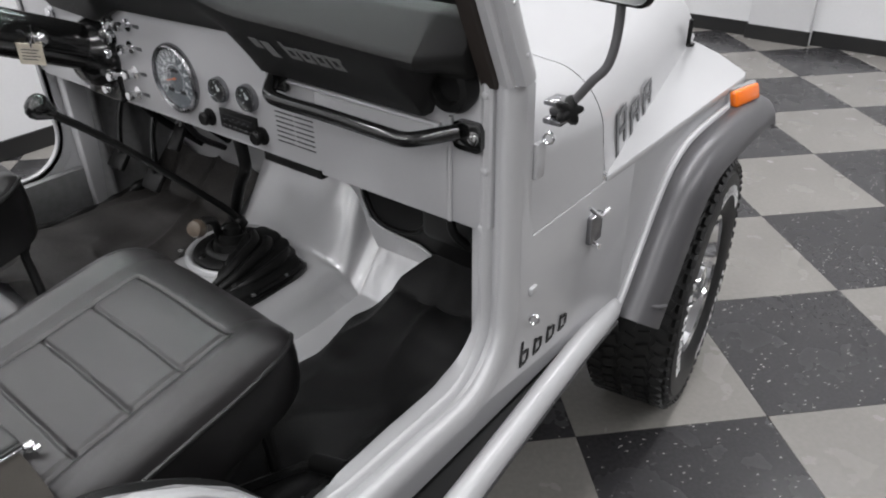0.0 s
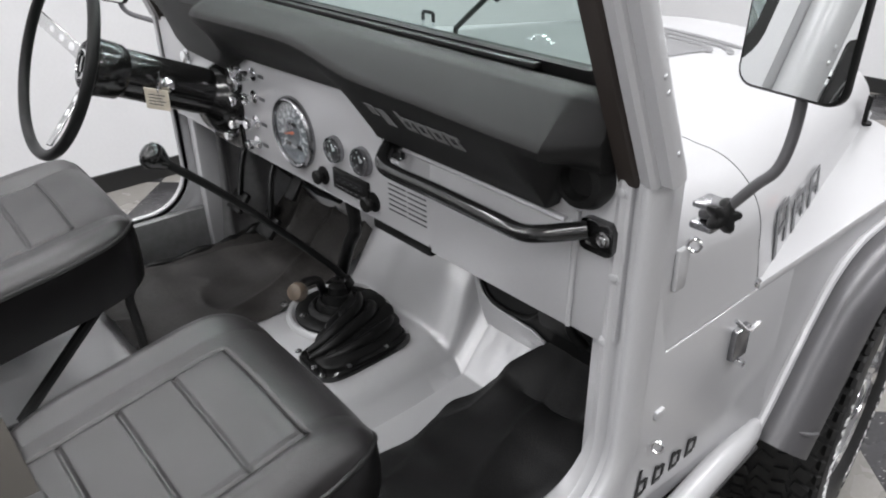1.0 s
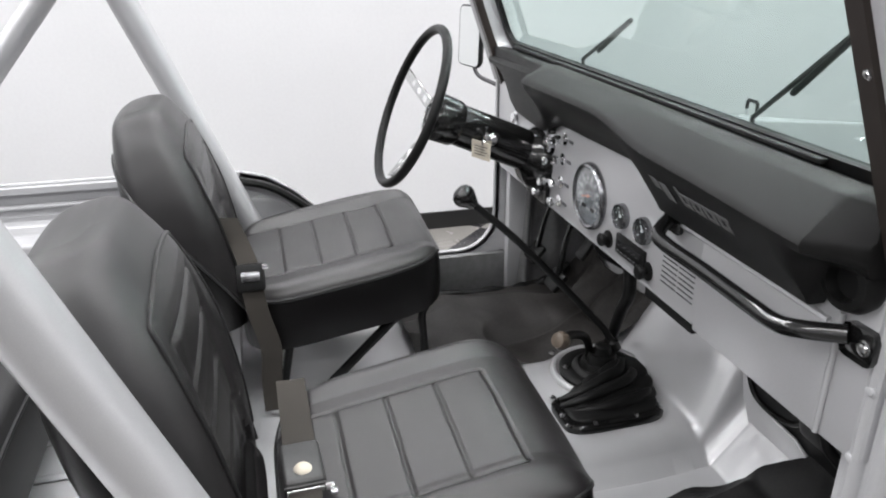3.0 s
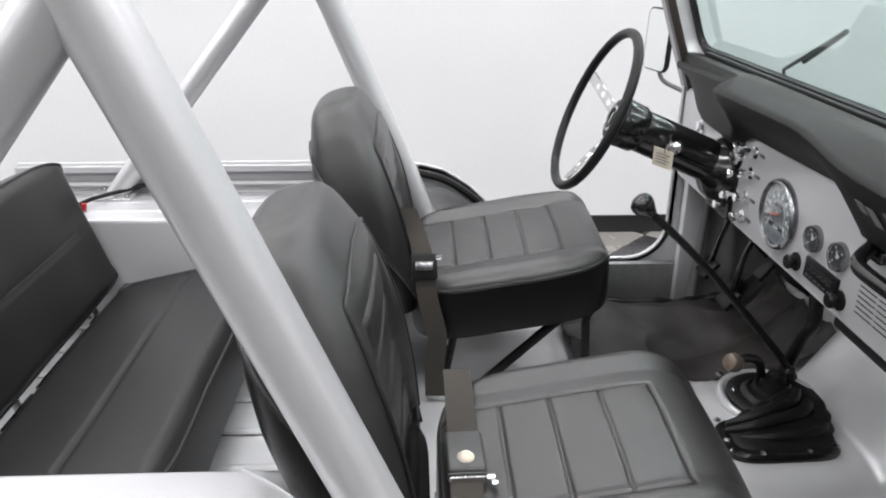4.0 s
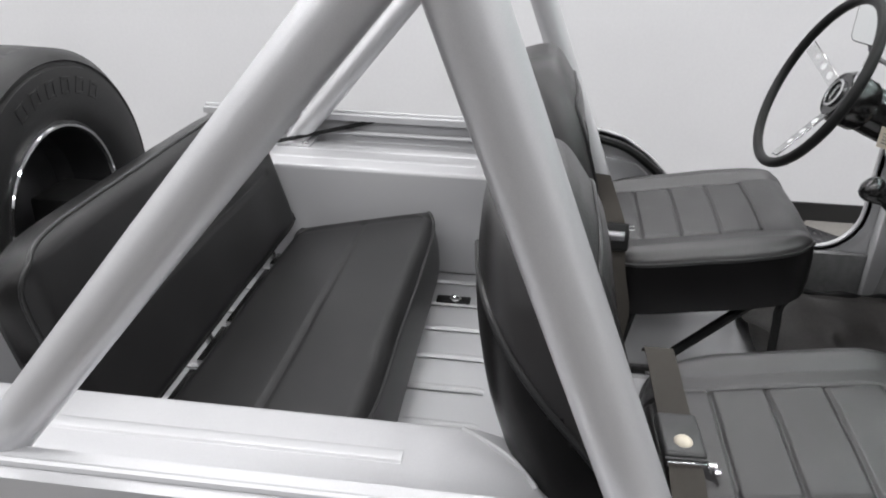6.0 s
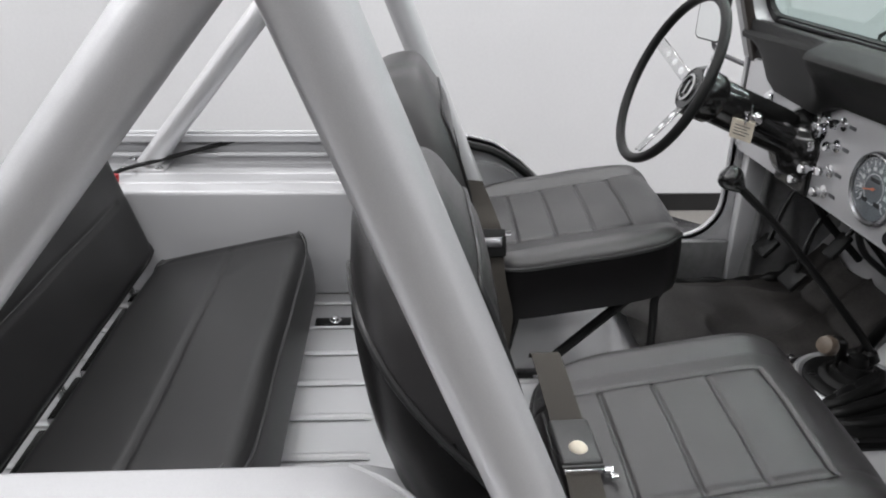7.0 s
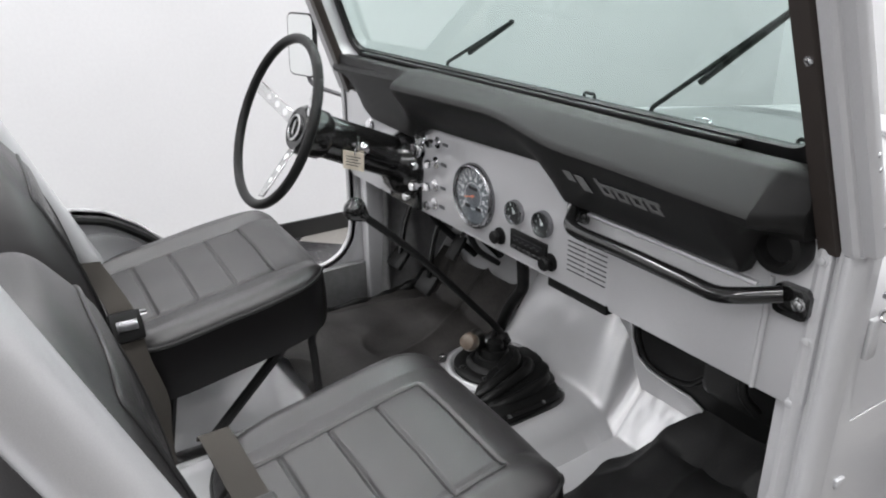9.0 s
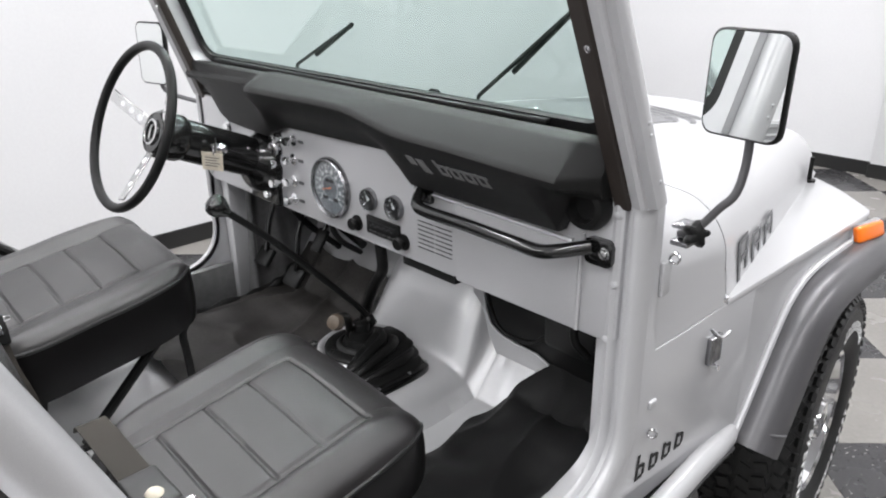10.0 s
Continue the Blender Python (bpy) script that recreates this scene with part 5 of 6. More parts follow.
for s in (1, -1):
    bm = bmesh.new()      # dark inner post channel
    rings = []
    for v in (0.0, 0.2, 0.45, 0.68):
        x0, x1 = 0.680, 0.717
        rings.append([wpt(s * x0, v, -0.024), wpt(s * (x0 + 0.006), v, -0.032), wpt(s * (x1 - 0.006), v, -0.032), wpt(s * x1, v, -0.024), wpt(s * x1, v, -0.0125), wpt(s * x0, v, -0.0125)])
    loft(bm, rings)
    part("post_channel", bm, material("post_rubber", (0.03, 0.024, 0.021), 0.38, 0, wear=0.2, wear_size=8) if s > 0 else bpy.data.materials["post_rubber"], wf)
    bm = bmesh.new()
    bolt(bm, wpt(s * 0.703, 0.272, -0.032), (0, -0.93, -0.36), 0.0045, 0.004)
    part("post_bolt", bm, CHROME, wf)
    bm = bmesh.new()      # outer silver post
    rings = []
    for v in (0.008, 0.2, 0.45, 0.68):
        rings.append([wpt(s * 0.7175, v, -0.029), wpt(s * 0.736, v, -0.034), wpt(s * 0.741, v, -0.029), wpt(s * 0.7415, v, -0.022), wpt(s * 0.757, v, -0.021), wpt(s * 0.761, v, -0.014), wpt(s * 0.761, v, 0.0), wpt(s * 0.752, v, 0.014), wpt(s * 0.7395, v, 0.018), wpt(s * 0.7175, v, 0.018)])
    loft(bm, rings)
    part("outer_post", bm, SILVER, wf)
    bm = bmesh.new()
    for v in (0.05, 0.13, 0.15):
        bolt(bm, wpt(s * 0.760, v, -0.006), (s, 0, 0), 0.0035, 0.003)
    pieces("post_screw", bm, SILVER, wf)
    bm = bmesh.new()      # hinge eyes on the cowl side
    for z in (1.13, 0.79):
        lathe(bm, [(0.008 + 0.003 * math.cos(k * math.pi / 4), 0.003 * math.sin(k * math.pi / 4)) for k in range(8)], pose(s * 0.757, 0.092 if z > 1 else 0.08, z, 70, 0, 20 * s), 20, closed=True)
    pieces("hinge_eye", bm, CHROME, car)
    bm = bmesh.new()
    box(bm, *sorted((s * 0.742, s * 0.752)), 0.072, 0.098, 1.062, 1.125, bevel=0.004)
    box(bm, *sorted((s * 0.743, s * 0.751)), 0.078, 0.100, 0.836, 0.852, bevel=0.003)
    pieces("door_hinge", bm, SILVER, car)

# wipers
for name, pts in (("wiper", [wpt(0.32, 0.06, 0.062), wpt(0.363, 0.113, 0.046), wpt(0.633, 0.293, 0.040)]), ("wiper", [wpt(-0.29, 0.07, 0.062), wpt(-0.238, 0.115, 0.046), wpt(0.042, 0.231, 0.040)])):
    bm = bmesh.new()
    tube(bm, pts, 0.004, 8)
    wi = part(name, bm, SATIN, car)
    d = (pts[2] - pts[1]).normalized()
    bm = bmesh.new()
    tube(bm, [pts[2] - d * 0.20 + Vector((0.012, 0, -0.004)), pts[2] + d * 0.012], 0.005, 8)
    part("wiper_blade", bm, RUBBER, wi)
bm = bmesh.new()
box(bm, -0.60, 0.55, -0.004, 0.012, 1.338, 1.346, bevel=0.002)
part("defroster_strip", bm, SATIN, dash)


# ---- door mirrors ----
def door_mirror(s, way, centre, yaw, w, h):
    bm = bmesh.new()
    tube(bm, smooth_path([(s * x, y, z) for x, y, z in way], 6), 0.007, 10)
    arm = part("mirror_arm", bm, FLARE, car, "grey painted door mirror on a tube arm")
    bm = bmesh.new()
    box(bm, *sorted((s * 0.742, s * 0.775)), 0.095, 0.135, 1.150, 1.160, bevel=0.003)
    box(bm, *sorted((s * 0.742, s * 0.775)), 0.095, 0.135, 1.180, 1.188, bevel=0.003)
    pieces("mirror_bracket", bm, BEZEL, arm)
    bm = bmesh.new()
    km = frame_to((s * 0.772, 0.113, 1.172), (s * 0.81, 0.09, 1.187))      # five-lobed hand knob
    loft(bm, [[km @ Vector((f * (0.019 + 0.005 * math.cos(5 * a)) * math.cos(a), f * (0.019 + 0.005 * math.cos(5 * a)) * math.sin(a), h)) for a in (2 * math.pi * k / 40 for k in range(40))] for f, h in ((0.5, -0.008), (0.55, 0.0), (0.9, 0.001), (1.0, 0.006), (1.0, 0.016), (0.85, 0.022), (0.45, 0.024))])
    part("mirror_knob", bm, SATIN, arm)
    m = pose(*centre, 0, 0, yaw) @ pose(0, 0, 0, -2, 0, 0)
    r = 0.020
    o = []
    for cx, cz, a0 in ((w - r, -h + r, -90), (w - r, h - r, 0), (-w + r, h - r, 90), (-w + r, -h + r, 180)):
        for k in range(6):
            a = math.radians(a0 + 90 * k / 5)
            o.append((cx + r * math.cos(a), cz + r * math.sin(a)))
    bm = bmesh.new()
    loft(bm, [[m @ Vector((u * f, y, v * f)) for u, v in o] for f, y in ((0.955, -0.003), (0.98, -0.008), (1.01, -0.005), (1.015, 0.004), (0.95, 0.012), (0.7, 0.018))])
    part("mirror_shell", bm, SATIN, arm)
    bm = bmesh.new()
    loft(bm, [[m @ Vector((u * 0.96, y, v * 0.965)) for u, v in o] for y in (-0.0072, -0.0035)])
    part("mirror_glass", bm, MIRROR, arm)


door_mirror(1, ((0.748, 0.115, 1.165), (0.775, 0.112, 1.178), (0.808, 0.120, 1.222), (0.829, 0.128, 1.252), (0.834, 0.138, 1.31), (0.830, 0.140, 1.40)), (0.826, 0.122, 1.418), -8.8, 0.067, 0.079)
door_mirror(-1, ((0.748, 0.115, 1.165), (0.80, 0.105, 1.170), (0.93, 0.05, 1.190), (0.985, 0.022, 1.205), (1.0, 0.012, 1.24), (1.0, 0.018, 1.31)), (-1.0, 0.0, 1.325), 14, 0.062, 0.092)


# ---- front seats ----
def rounded(u, v, e=6.0):
    """Square grid place to a rounded square: keeps the border even."""
    a, b = 2 * u - 1, 2 * v - 1
    m = max(abs(a), abs(b))
    if m < 1e-6:
        return 0.0, 0.0
    n = (abs(a) ** e + abs(b) ** e) ** (1 / e)
    f = m / n
    return a * f, b * f


def groove(d, w=0.0032, depth=0.0045):
    return -depth * math.exp(-(d / w) ** 2)


def bucket_seat(cx, lift, rise, back, roll, drop, tilt, shift, square, edge, name, label):
    """Cushion with cross pleats, boxed sides and a rolled front, tall backrest with headrest."""
    root = tagged(new(name), label)
    root.parent = car
    W, Y0, Y1 = 0.215, -0.715 + back, -0.245 + back

    def plane(x, y):
        return 0.856 + lift + rise * (y - Y0) / (Y1 - Y0) - tilt * (x - cx) / W

    def top(x, y):
        z = plane(x, y)
        sx = abs(x - cx)
        z += 0.012 * clamp((sx - 0.13) / 0.04) + 0.012 * (1 - clamp(sx / W) ** 2)
        f = clamp((y - (Y1 - roll)) / roll)
        front = drop * (1 - math.sqrt(max(1 - f * f, 0)))
        rim_at = (clamp(sx / W) ** square + clamp(abs(2 * (y - Y0) / (Y1 - Y0) - 1)) ** square) ** (1 / square)
        near = 1 - clamp((1 - rim_at) * W / (1.3 * edge))
        side = edge * (1 - math.sqrt(max(1 - near * near, 0)))
        z -= math.hypot(side, front)
        sx = abs(x - cx - shift)
        if sx < 0.120 and y < -0.350 + back:
            d = min(abs(y - k - back) for k in (-0.357, -0.442, -0.528, -0.613, -0.698))
            z += groove(d)
        if y < -0.357 + back:
            z += groove(abs(sx - 0.120))
        return z + 0.002 * noise.noise(Vector((x * 12, y * 12, cx)))

    def cush(u, v):
        a, b = rounded(u, v, square)
        x, y = cx + a * W, lerp(Y0, Y1, (b + 1) / 2)
        return Vector((x, y, top(x, y)))
    bm = bmesh.new()
    sheet(bm, 150, 200, cush)
    n, k = 150, 200
    for f in bm.faces:
        c = f.calc_center_median()
        f.material_index = 1 if abs(c.x - cx - shift) < 0.120 and c.y < -0.355 + back else 0
    part("cushion", bm, [VINYL, VINYL_IN], root, "pleated seat cushion", sharp=80)
    bm = bmesh.new()      # sewn line round the pleated insert
    sewn = [(-0.120, back + lerp(-0.68, -0.357, k / 20)) for k in range(21)] + [(lerp(-0.120, 0.120, k / 16), back - 0.357) for k in range(1, 16)] + [(0.120, back + lerp(-0.357, -0.68, k / 20)) for k in range(21)]
    tube(bm, [(cx + shift + u, v, top(cx + shift + u, v) + 0.0008) for u, v in sewn], 0.0012, 6)
    part("stitching", bm, STITCH, root)
    # boxed side below the piping
    rim = [cush(i / n, 0) for i in range(n)] + [cush(1, j / k) for j in range(k)] + [cush(1 - i / n, 1) for i in range(n)] + [cush(0, 1 - j / k) for j in range(k)]
    rim = rim[::4]
    bm = bmesh.new()
    mid = Vector((cx, (Y0 + Y1) / 2, 0))
    rings = []
    for f, dz in ((1.0, 0.0), (1.012, 0.010), (1.020, 0.03), (1.022, 0.07), (1.012, 0.12), (0.985, 0.150)):
        rings.append([Vector((mid.x + (p.x - mid.x) * f, mid.y + (p.y - mid.y) * f, lerp(p.z - dz, plane(p.x, p.y) - 0.13, clamp(dz / 0.15) ** 1.3))) for p in rim])
    loft(bm, rings, cap=False)
    bm.faces.new([bm.verts.new(p + Vector((0, 0, -0.002))) for p in rings[-1]])
    part("cushion_side", bm, VINYL_SHADE, root, sharp=70)
    bm = bmesh.new()
    tube(bm, [p + Vector((0, 0, 0.001)) for p in rim], 0.0045, 8, closed=True)
    part("piping", bm, PIPING, root)
    bm = bmesh.new()
    tube(bm, [p + Vector((0, 0, 0.002)) for p in rings[-1]], 0.004, 8, closed=True)
    part("lower_piping", bm, FLARE, root)

    # backrest, in its own leaning frame
    lean = math.radians(15)
    base = Vector((cx, -0.800, 0.785))

    def bp(x, d, v):
        """x across, d towards the front, v up the back."""
        return base + Vector((x, d * math.cos(lean) - v * math.sin(lean), d * math.sin(lean) + v * math.cos(lean)))
    rows = [(0.0, 0.170, 0.070), (0.12, 0.208, 0.094), (0.24, 0.218, 0.104), (0.32, 0.210, 0.100), (0.38, 0.194, 0.092), (0.42, 0.178, 0.082), (0.457, 0.160, 0.070), (0.485, 0.138, 0.060), (0.502, 0.112, 0.048), (0.510, 0.080, 0.030)]

    def outline(v):
        return curve(v, [(r[0], r[1]) for r in rows]), curve(v, [(r[0], r[2]) for r in rows])
    def edge_at(v):
        """Depth of the sewn edge between front and side, as a share of the thickness."""
        return lerp(0.80, -0.98, clamp((v - 0.01) / 0.425) ** 1.25)
    rings = []
    vv = [0.510 * math.sin(math.pi / 2 * k / 150) for k in range(151)]
    for v in vv:
        hw, th = outline(v)
        ring = []
        for k in range(96):
            a = 2 * math.pi * k / 96
            c0, s0 = math.cos(a), math.sin(a)
            x = hw * math.copysign(abs(c0) ** 0.62, c0)
            d = th * math.copysign(abs(s0) ** 0.62, s0)
            if s0 > 0:      # front: hollow between bolsters, seams, folded headrest
                u = abs(x) / hw
                d -= 0.036 * (1 - clamp((u - 0.42) / 0.38) ** 1.5) * clamp(v / 0.05) * clamp((0.40 - v) / 0.16)
                if abs(x) < 0.125 and v < 0.375:      # cross pleats of the insert
                    d += groove(min(abs(v - p) for p in (0.035, 0.12, 0.205, 0.29, 0.368)), 0.0062, 0.0065)
                if v < 0.375:
                    d += groove(abs(abs(x) - 0.125), 0.009, 0.006)
            ring.append(bp(x, d, v))
        rings.append(ring)
    bm = bmesh.new()
    loft(bm, rings)
    for f in bm.faces:      # side and back behind the sewn edge: same vinyl, shade in its colour
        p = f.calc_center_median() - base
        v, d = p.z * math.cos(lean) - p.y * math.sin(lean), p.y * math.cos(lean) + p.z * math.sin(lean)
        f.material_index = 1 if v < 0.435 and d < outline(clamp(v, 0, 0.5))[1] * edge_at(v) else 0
    part("backrest", bm, [VINYL, VINYL_SHADE], root, "tall vinyl backrest with sewn headrest", sharp=75)
    def front(k, v):
        """A place on the front face, k from side to side."""
        hw, th = outline(v)
        c = abs(k) ** (1 / 0.62)
        return bp(k * hw, th * math.sqrt(max(1 - c * c, 0)) ** 0.62 + 0.001, v)
    seam = [front(0.82, 0.04 + 0.36 * k / 30) for k in range(31)] + [front(0.82 * math.cos(math.pi * k / 24), 0.40 + 0.035 * math.sin(math.pi * k / 24)) for k in range(1, 24)] + [front(-0.82, 0.40 - 0.36 * k / 30) for k in range(31)]
    bm = bmesh.new()
    tube(bm, seam, 0.0035, 8)
    part("front_piping", bm, PIPING, root)
    for side in (1, -1):      # sewn edge of the side panel: from the front low down to the back below the headrest
        line = []
        for k in range(61):
            v = 0.01 + 0.425 * k / 60
            hw, th = outline(v)
            q = edge_at(v)
            c0 = math.sqrt(max(1 - abs(q) ** (2 / 0.62), 0.0))
            line.append(bp(side * hw * c0 ** 0.62, th * q, v))
        bm = bmesh.new()
        tube(bm, line, 0.0052, 8)
        part("back_piping", bm, PIPING, root)
    # frame
    bm = bmesh.new()
    for x in (cx - 0.165, cx + 0.165):
        tube(bm, smooth_path([(x, -0.66, 0.738), (x, -0.36, 0.792), (x, -0.345, 0.76), (x, -0.335, FLOOR_F + 0.01)], 5), 0.010, 8)
        tube(bm, [(x, -0.40, 0.78), (x, -0.60, FLOOR_F + 0.012)], 0.012, 8)
        tube(bm, [(x, -0.66, 0.745), (x, -0.69, FLOOR_F + 0.012)], 0.010, 8)
    pieces("frame_tube", bm, SATIN, root, "black tube seat frame")
    bm = bmesh.new()
    for x in (cx - 0.19, cx + 0.19):
        box(bm, x - 0.022, x + 0.022, -0.72, -0.30, FLOOR_F + 0.001, FLOOR_F + 0.016, bevel=0.003)
    pieces("slide_rail", bm, STEEL, root)
    return root


bucket_seat(0.350, -0.010, 0.080, 0.0, 0.150, 0.112, 0.012, 0.028, 4.4, 0.046, "front_seat", "black vinyl bucket seat with pleated grey insert")
bucket_seat(-0.410, 0.026, 0.077, -0.045, 0.06, 0.05, 0.020, 0.0, 4.6, 0.022, "front_seat", "black vinyl bucket seat with pleated grey insert")
bm = bmesh.new()
rod(bm, (0.575, -0.30, 0.64), (0.64, -0.29, 0.655), 0.016, 12)
tube(bm, [(0.48, -0.42, 0.60), (0.56, -0.31, 0.63), (0.62, -0.29, 0.65)], 0.009, 8)
pieces("slide_handle", bm, SATIN, car)


# seat belts lying over the cushions
def belt(cx, y, dz, name):
    b = tagged(new(name), "brown lap belt with chrome push buckle")
    b.parent = car
    bm = bmesh.new()
    pts = [(-0.190, 0, 0.868), (-0.175, 0, 0.884), (-0.13, 0, 0.8865), (-0.08, 0, 0.884), (0.0, 0, 0.881), (0.05, 0, 0.880)]
    ribbon(bm, smooth_path([(cx + u, y + v, z + dz) for u, v, z in pts], 5), 0.050, 0.003, (0, 1, 0))
    part("webbing", bm, BELT, b)
    bm = bmesh.new()
    pts = [(0.115, 0, 0.876), (0.16, -0.002, 0.871), (0.205, -0.006, 0.867), (0.228, -0.01, 0.848), (0.236, -0.012, 0.80), (0.236, -0.012, 0.72)]
    ribbon(bm, smooth_path([(cx + u, y + v, z + dz) for u, v, z in pts], 5), 0.048, 0.003, (0, 1, 0))
    part("webbing", bm, BELT, b)
    m = pose(cx + 0.068, y, 0.882 + dz, 0, 3, 2)
    bm = bmesh.new()
    box(bm, -0.052, 0.040, -0.031, 0.031, -0.012, 0.009, m, bevel=0.007, seg=3)
    part("buckle", bm, BUCKLE, b)
    bm = bmesh.new()
    lathe(bm, [(0, 0.0155), (0.006, 0.0148), (0.011, 0.0125), (0.0135, 0.0095), (0.0140, 0.006)], m @ Matrix.Translation((0.012, 0, 0)), 24)
    part("buckle_button", bm, PAPER, b, "cream round push button")
    bm = bmesh.new()
    box(bm, 0.041, 0.046, -0.031, 0.031, -0.008, 0.006, m, bevel=0.002)
    part("buckle_plate", bm, BUCKLE, b)
    bm = bmesh.new()
    box(bm, 0.048, 0.052, -0.028, 0.028, -0.006, 0.004, m, bevel=0.0015)
    rod(bm, m @ Vector((0.050, 0.028, 0.0)), m @ Vector((0.050, 0.040, 0.0)), 0.006, 10)
    rod(bm, m @ Vector((0.062, 0.034, 0.0)), m @ Vector((0.062, 0.043, 0.0)), 0.005, 10)
    pieces("adjuster_bar", bm, CHROME, b)


belt(0.322, -0.678, -0.006, "seat_belt")


# the driver's belt hangs over the inner edge of the cushion
def hung_belt(cx):
    b = tagged(new("seat_belt"), "brown lap belt hanging over the cushion's edge")
    b.parent = car
    bm = bmesh.new()
    ribbon(bm, smooth_path([(cx + 0.13, -0.770, 1.045), (cx + 0.17, -0.750, 1.000), (cx + 0.20, -0.738, 0.972), (cx + 0.216, -0.733, 0.950)], 5), 0.046, 0.003, (0.3, 1, 0))
    part("webbing", bm, BELT, b)
    bm = bmesh.new()
    ribbon(bm, smooth_path([(cx + 0.222, -0.732, 0.925), (cx + 0.232, -0.725, 0.86), (cx + 0.234, -0.705, 0.77), (cx + 0.230, -0.71, 0.69), (cx + 0.225, -0.71, 0.60)], 5), 0.046, 0.003, (0, 1, 0))
    part("webbing", bm, BELT, b)
    m = pose(cx + 0.221, -0.733, 0.938, 0, 66, 0)
    bm = bmesh.new()
    box(bm, -0.030, 0.030, -0.030, 0.030, -0.010, 0.008, m, bevel=0.006)
    part("buckle", bm, SATIN, b)
    bm = bmesh.new()
    box(bm, -0.012, 0.010, -0.020, 0.020, 0.008, 0.012, m, bevel=0.003)
    part("buckle_plate", bm, BEZEL, b)
    bm = bmesh.new()
    rod(bm, m @ Vector((-0.02, 0.026, 0.010)), m @ Vector((-0.02, 0.038, 0.010)), 0.005, 8)
    part("buckle_pin", bm, CHROME, b)


hung_belt(-0.410)

# ---- rear bench ----
bench = tagged(new("rear_bench"), "black vinyl fold-down rear bench seat")
bench.parent = car
BX0, BX1 = -0.462, 0.452
RB = pose((BX0 + BX1) / 2, -1.336, 0.8135, 12, 0, 0)


def bench_top(u, v):
    a, b = rounded(u, v, 10)
    x, y = a * (BX1 - BX0) / 2, b * 0.193
    edge = min((BX1 - BX0) / 2 - abs(x), 0.193 - abs(y))
    z = 0.012 - 0.030 * (1 - clamp(edge / 0.030)) ** 2.2
    z += groove(abs(y - 0.008), 0.005, 0.004) if abs(x) < 0.41 else 0
    z += groove(abs(abs(x) - 0.405), 0.004, 0.003)
    return RB @ Vector((x, y, z + 0.004 * noise.noise(Vector((x * 4, y * 4, 4)))))


def slab(name, fn, normal, thick, nu, nv, parent):
    bm = bmesh.new()
    sheet(bm, nu, nv, fn)
    c = part(name, bm, VINYL_REAR, parent, sharp=80)
    rim = [fn(i / nu, 0) for i in range(nu)] + [fn(1, j / nv) for j in range(nv)] + [fn(1 - i / nu, 1) for i in range(nu)] + [fn(0, 1 - j / nv) for j in range(nv)]
    rim = rim[::2]
    mid = sum(rim, Vector()) / len(rim)
    down = Vector(normal) * -1
    bm = bmesh.new()
    rings = [[mid + (p - mid) * f + down * d for p in rim] for f, d in ((1, 0), (1.004, thick * 0.3), (1.0, thick * 0.75), (0.985, thick))]
    loft(bm, rings, cap=False)
    bm.faces.new([bm.verts.new(p) for p in rings[-1]])
    part(name + "_side", bm, VINYL_SHADE, parent, sharp=70)
    bm = bmesh.new()
    tube(bm, rim, 0.004, 8, closed=True)
    part("piping", bm, PIPING, parent)
    return c


for s in (1, -1):
    bm = bmesh.new()      # light sewn line near each end
    tube(bm, [bench_top(0.5 + s * 0.463, 0.04 + 0.92 * k / 30) + Vector((0, 0, 0.002)) for k in range(31)], 0.0014, 6)
    part("stitching", bm, THREAD, bench)
bm = bmesh.new()      # sewn line along the cushion
tube(bm, [bench_top(lerp(0.06, 0.94, k / 60), 0.523) + Vector((0, 0.003, 0.001)) for k in range(61)], 0.0014, 6)
part("stitching", bm, THREAD, bench)
slab("bench_cushion", bench_top, RB.to_3x3() @ Vector((0, 0, 1)), 0.10, 96, 48, bench)
RK = pose((BX0 + BX1) / 2 - 0.008, -1.5874, 0.949, 73.5, 0, 180)


def bench_back(u, v):
    a, b = rounded(u, v, 8)
    x, y = a * ((BX1 - BX0) / 2 + 0.012), b * 0.179
    edge = min(((BX1 - BX0) / 2 + 0.012) - abs(x), 0.179 - abs(y))
    z = 0.015 - 0.022 * (1 - clamp(edge / 0.030)) ** 2.2
    z += groove(abs(y + 0.005), 0.005, 0.004) if abs(x) < 0.40 else 0
    return RK @ Vector((x, y, z + 0.003 * noise.noise(Vector((x * 6, y * 6, 9)))))


bm = bmesh.new()
tube(bm, [bench_back(lerp(0.10, 0.90, k / 60), 0.488) + Vector((0, 0.0005, 0.002)) for k in range(61)], 0.0014, 6)
part("stitching", bm, THREAD, bench)
slab("bench_backrest", bench_back, RK.to_3x3() @ Vector((0, 0, 1)), 0.065, 96, 48, bench)
bm = bmesh.new()
for x0, x1 in ((-0.36, -0.30), (-0.27, -0.02), (0.0, 0.13), (0.16, 0.36)):
    box(bm, x0, x1, -1.548, -1.520, 0.725, 0.750, bevel=0.003)
for x in (BX0 + 0.05, 0.0, BX1 - 0.05):
    tube(bm, [(x, -1.52, 0.72), (x, -1.20, 0.76)], 0.010, 8)
    tube(bm, [(x, -1.22, 0.76), (x, -1.20, FLOOR_R + 0.006)], 0.010, 8)
    tube(bm, [(x, -1.575, 0.70), (x, -1.685, 1.04)], 0.010, 8)
    tube(bm, [(x, -1.52, 0.72), (x, -1.56, FLOOR_R + 0.006)], 0.010, 8)
pieces("frame_tube", bm, STEEL, bench)
bm = bmesh.new()
box(bm, -0.352, -0.318, -1.13, -1.045, FLOOR_R + 0.005, FLOOR_R + 0.012, bevel=0.002)
part("bench_anchor", bm, SATIN, bench)
bm = bmesh.new()
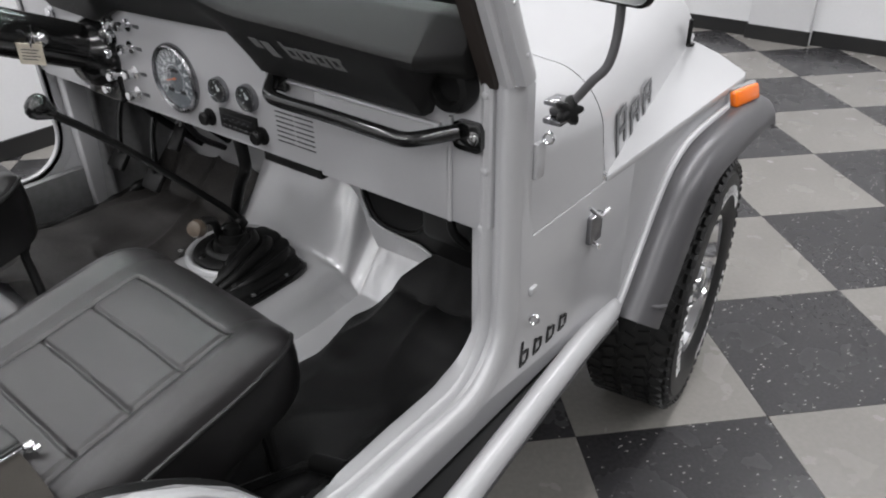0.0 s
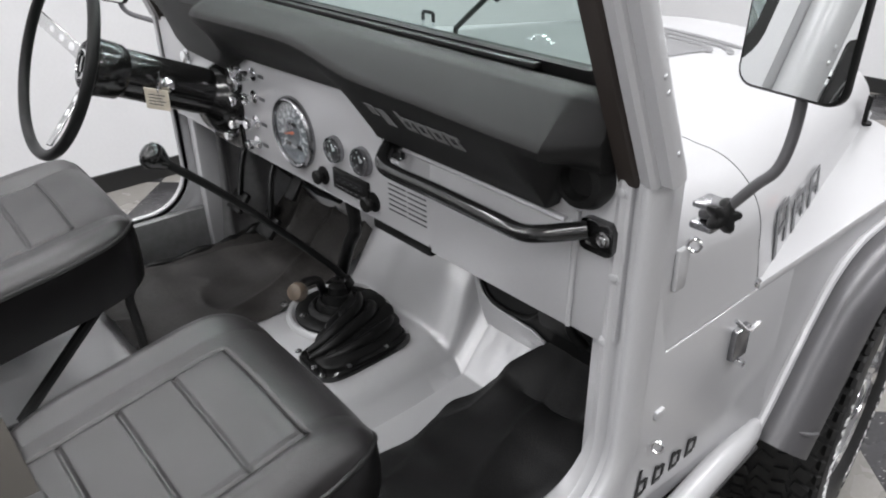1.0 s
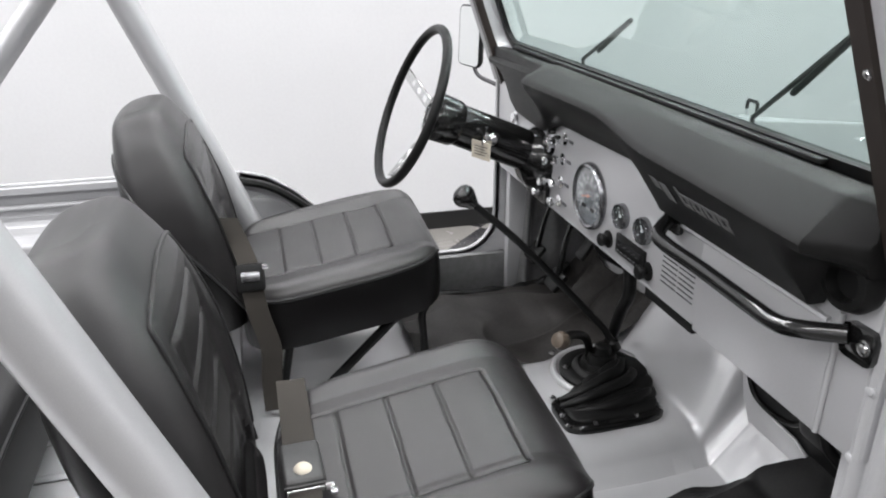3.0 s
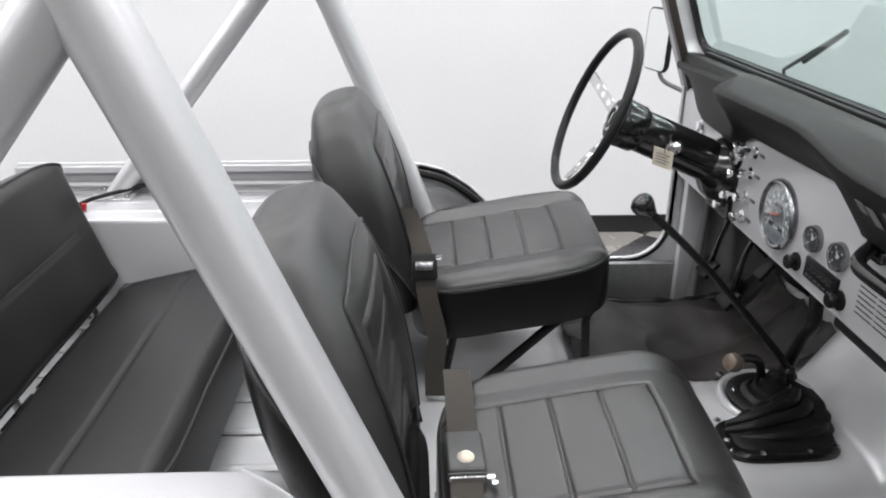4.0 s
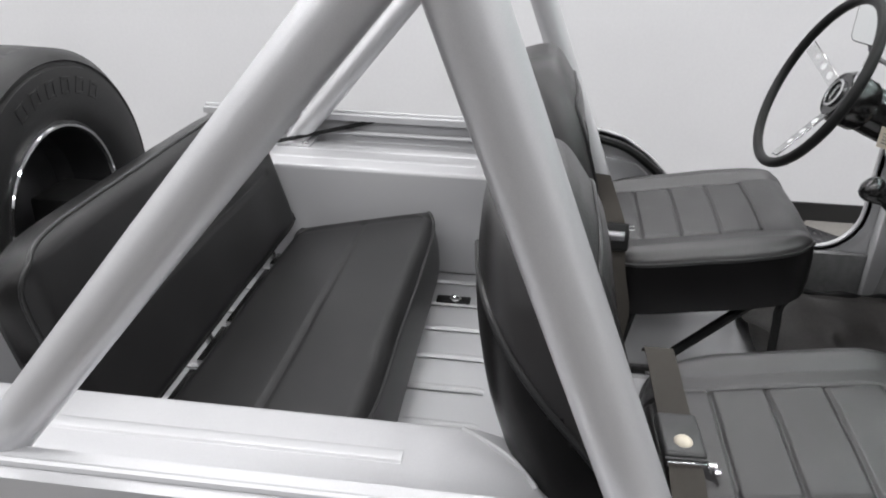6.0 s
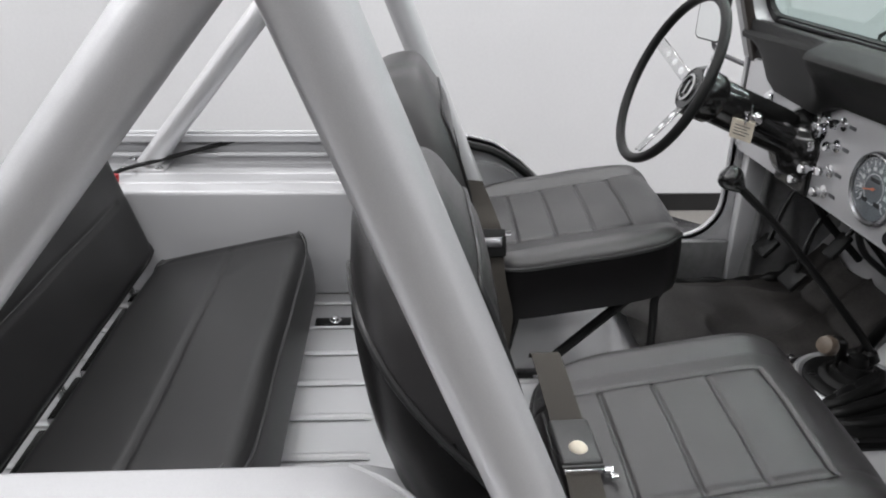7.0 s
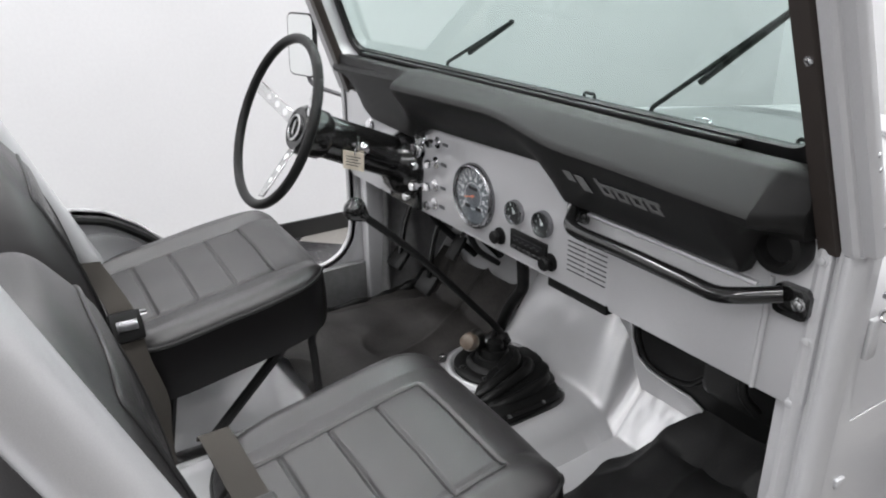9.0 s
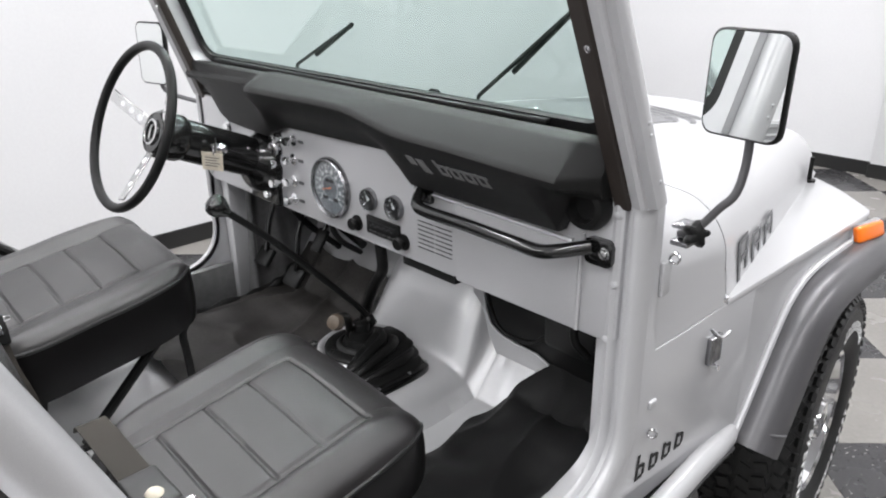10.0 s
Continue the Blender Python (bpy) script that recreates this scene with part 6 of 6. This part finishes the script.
bolt(bm, (-0.335, -1.082, FLOOR_R + 0.012), (0, 0, 1), 0.011, 0.012)
part("anchor_bolt", bm, CHROME, bench)

# ---- roll bar ----
RX, RR, RB2 = 0.685, 0.0330, 0.0285
roll = tagged(new("roll_bar"), "silver painted tube roll bar with rear braces")
roll.parent = car
BACK = {1: 0.0, -1: -0.032}      # the far brace stands a little further back
bm = bmesh.new()
leg = [(-0.780 - 0.4075 * (z - 1.0), z) for z in (0.578, 0.745, 0.945, 1.12, 1.40, 1.56, 1.625)]
pts = [(RX, y, z) for y, z in leg] + [(RX - 0.03, -1.052, 1.672), (RX - 0.09, -1.060, 1.70), (0.3, -1.065, 1.71), (-0.3, -1.065, 1.71), (-RX + 0.09, -1.060, 1.70), (-RX + 0.03, -1.052, 1.672)] + [(-RX, y + 0.006, z) for y, z in leg[::-1]]
tube(bm, smooth_path(pts, 5), RR, 24)
part("hoop", bm, BAR, roll, sharp=70)
for s in (1, -1):
    bm = bmesh.new()
    tube(bm, [(s * RX, -1.010 + BACK[s], 1.60), (s * RX, -1.275 + BACK[s], 1.285), (s * RX, -1.556 + BACK[s], 0.948)], RB2, 24)
    part("brace", bm, BAR, roll, sharp=70)
    bm = bmesh.new()
    lathe(bm, [(RB2 + 0.004, -0.012), (RB2 + 0.003, 0.0), (RB2, 0.008)], frame_to((s * RX, -1.027 + BACK[s], 1.58), (s * RX, -1.275 + BACK[s], 1.285)), 20)
    part("weld", bm, BAR, roll)
    for y in (-1.558 + BACK[s], -0.608):
        bm = bmesh.new()
        fz = 0.9455 if y < -1 else FLOOR_F + 0.001
        box(bm, s * RX - 0.055, s * RX + 0.055, y - 0.06, y + 0.06, fz, fz + 0.008, bevel=0.003)
        part("bar_foot", bm, BAR, roll)
        for dx in (-0.04, 0.04):
            for dy in (-0.045, 0.045):
                bm = bmesh.new()
                bolt(bm, (s * RX + dx, y + dy, fz + 0.008), (0, 0, 1), 0.008, 0.007)
                part("foot_bolt", bm, STEEL, roll)
# wire and red cap on the far rail
bm = bmesh.new()
tube(bm, smooth_path([(-0.52, -1.66, 0.953), (-0.60, -1.63, 0.962), (-0.66, -1.56, 0.968), (-0.70, -1.46, 0.985), (-0.715, -1.36, 1.008)], 6), 0.006, 8)
part("loose_wire", bm, RUBBER, car)
bm = bmesh.new()
rod(bm, (-0.555, -1.625, 0.950), (-0.556, -1.622, 0.968), 0.007, 10)
part("red_cap", bm, RED, car)

floor_tiles()
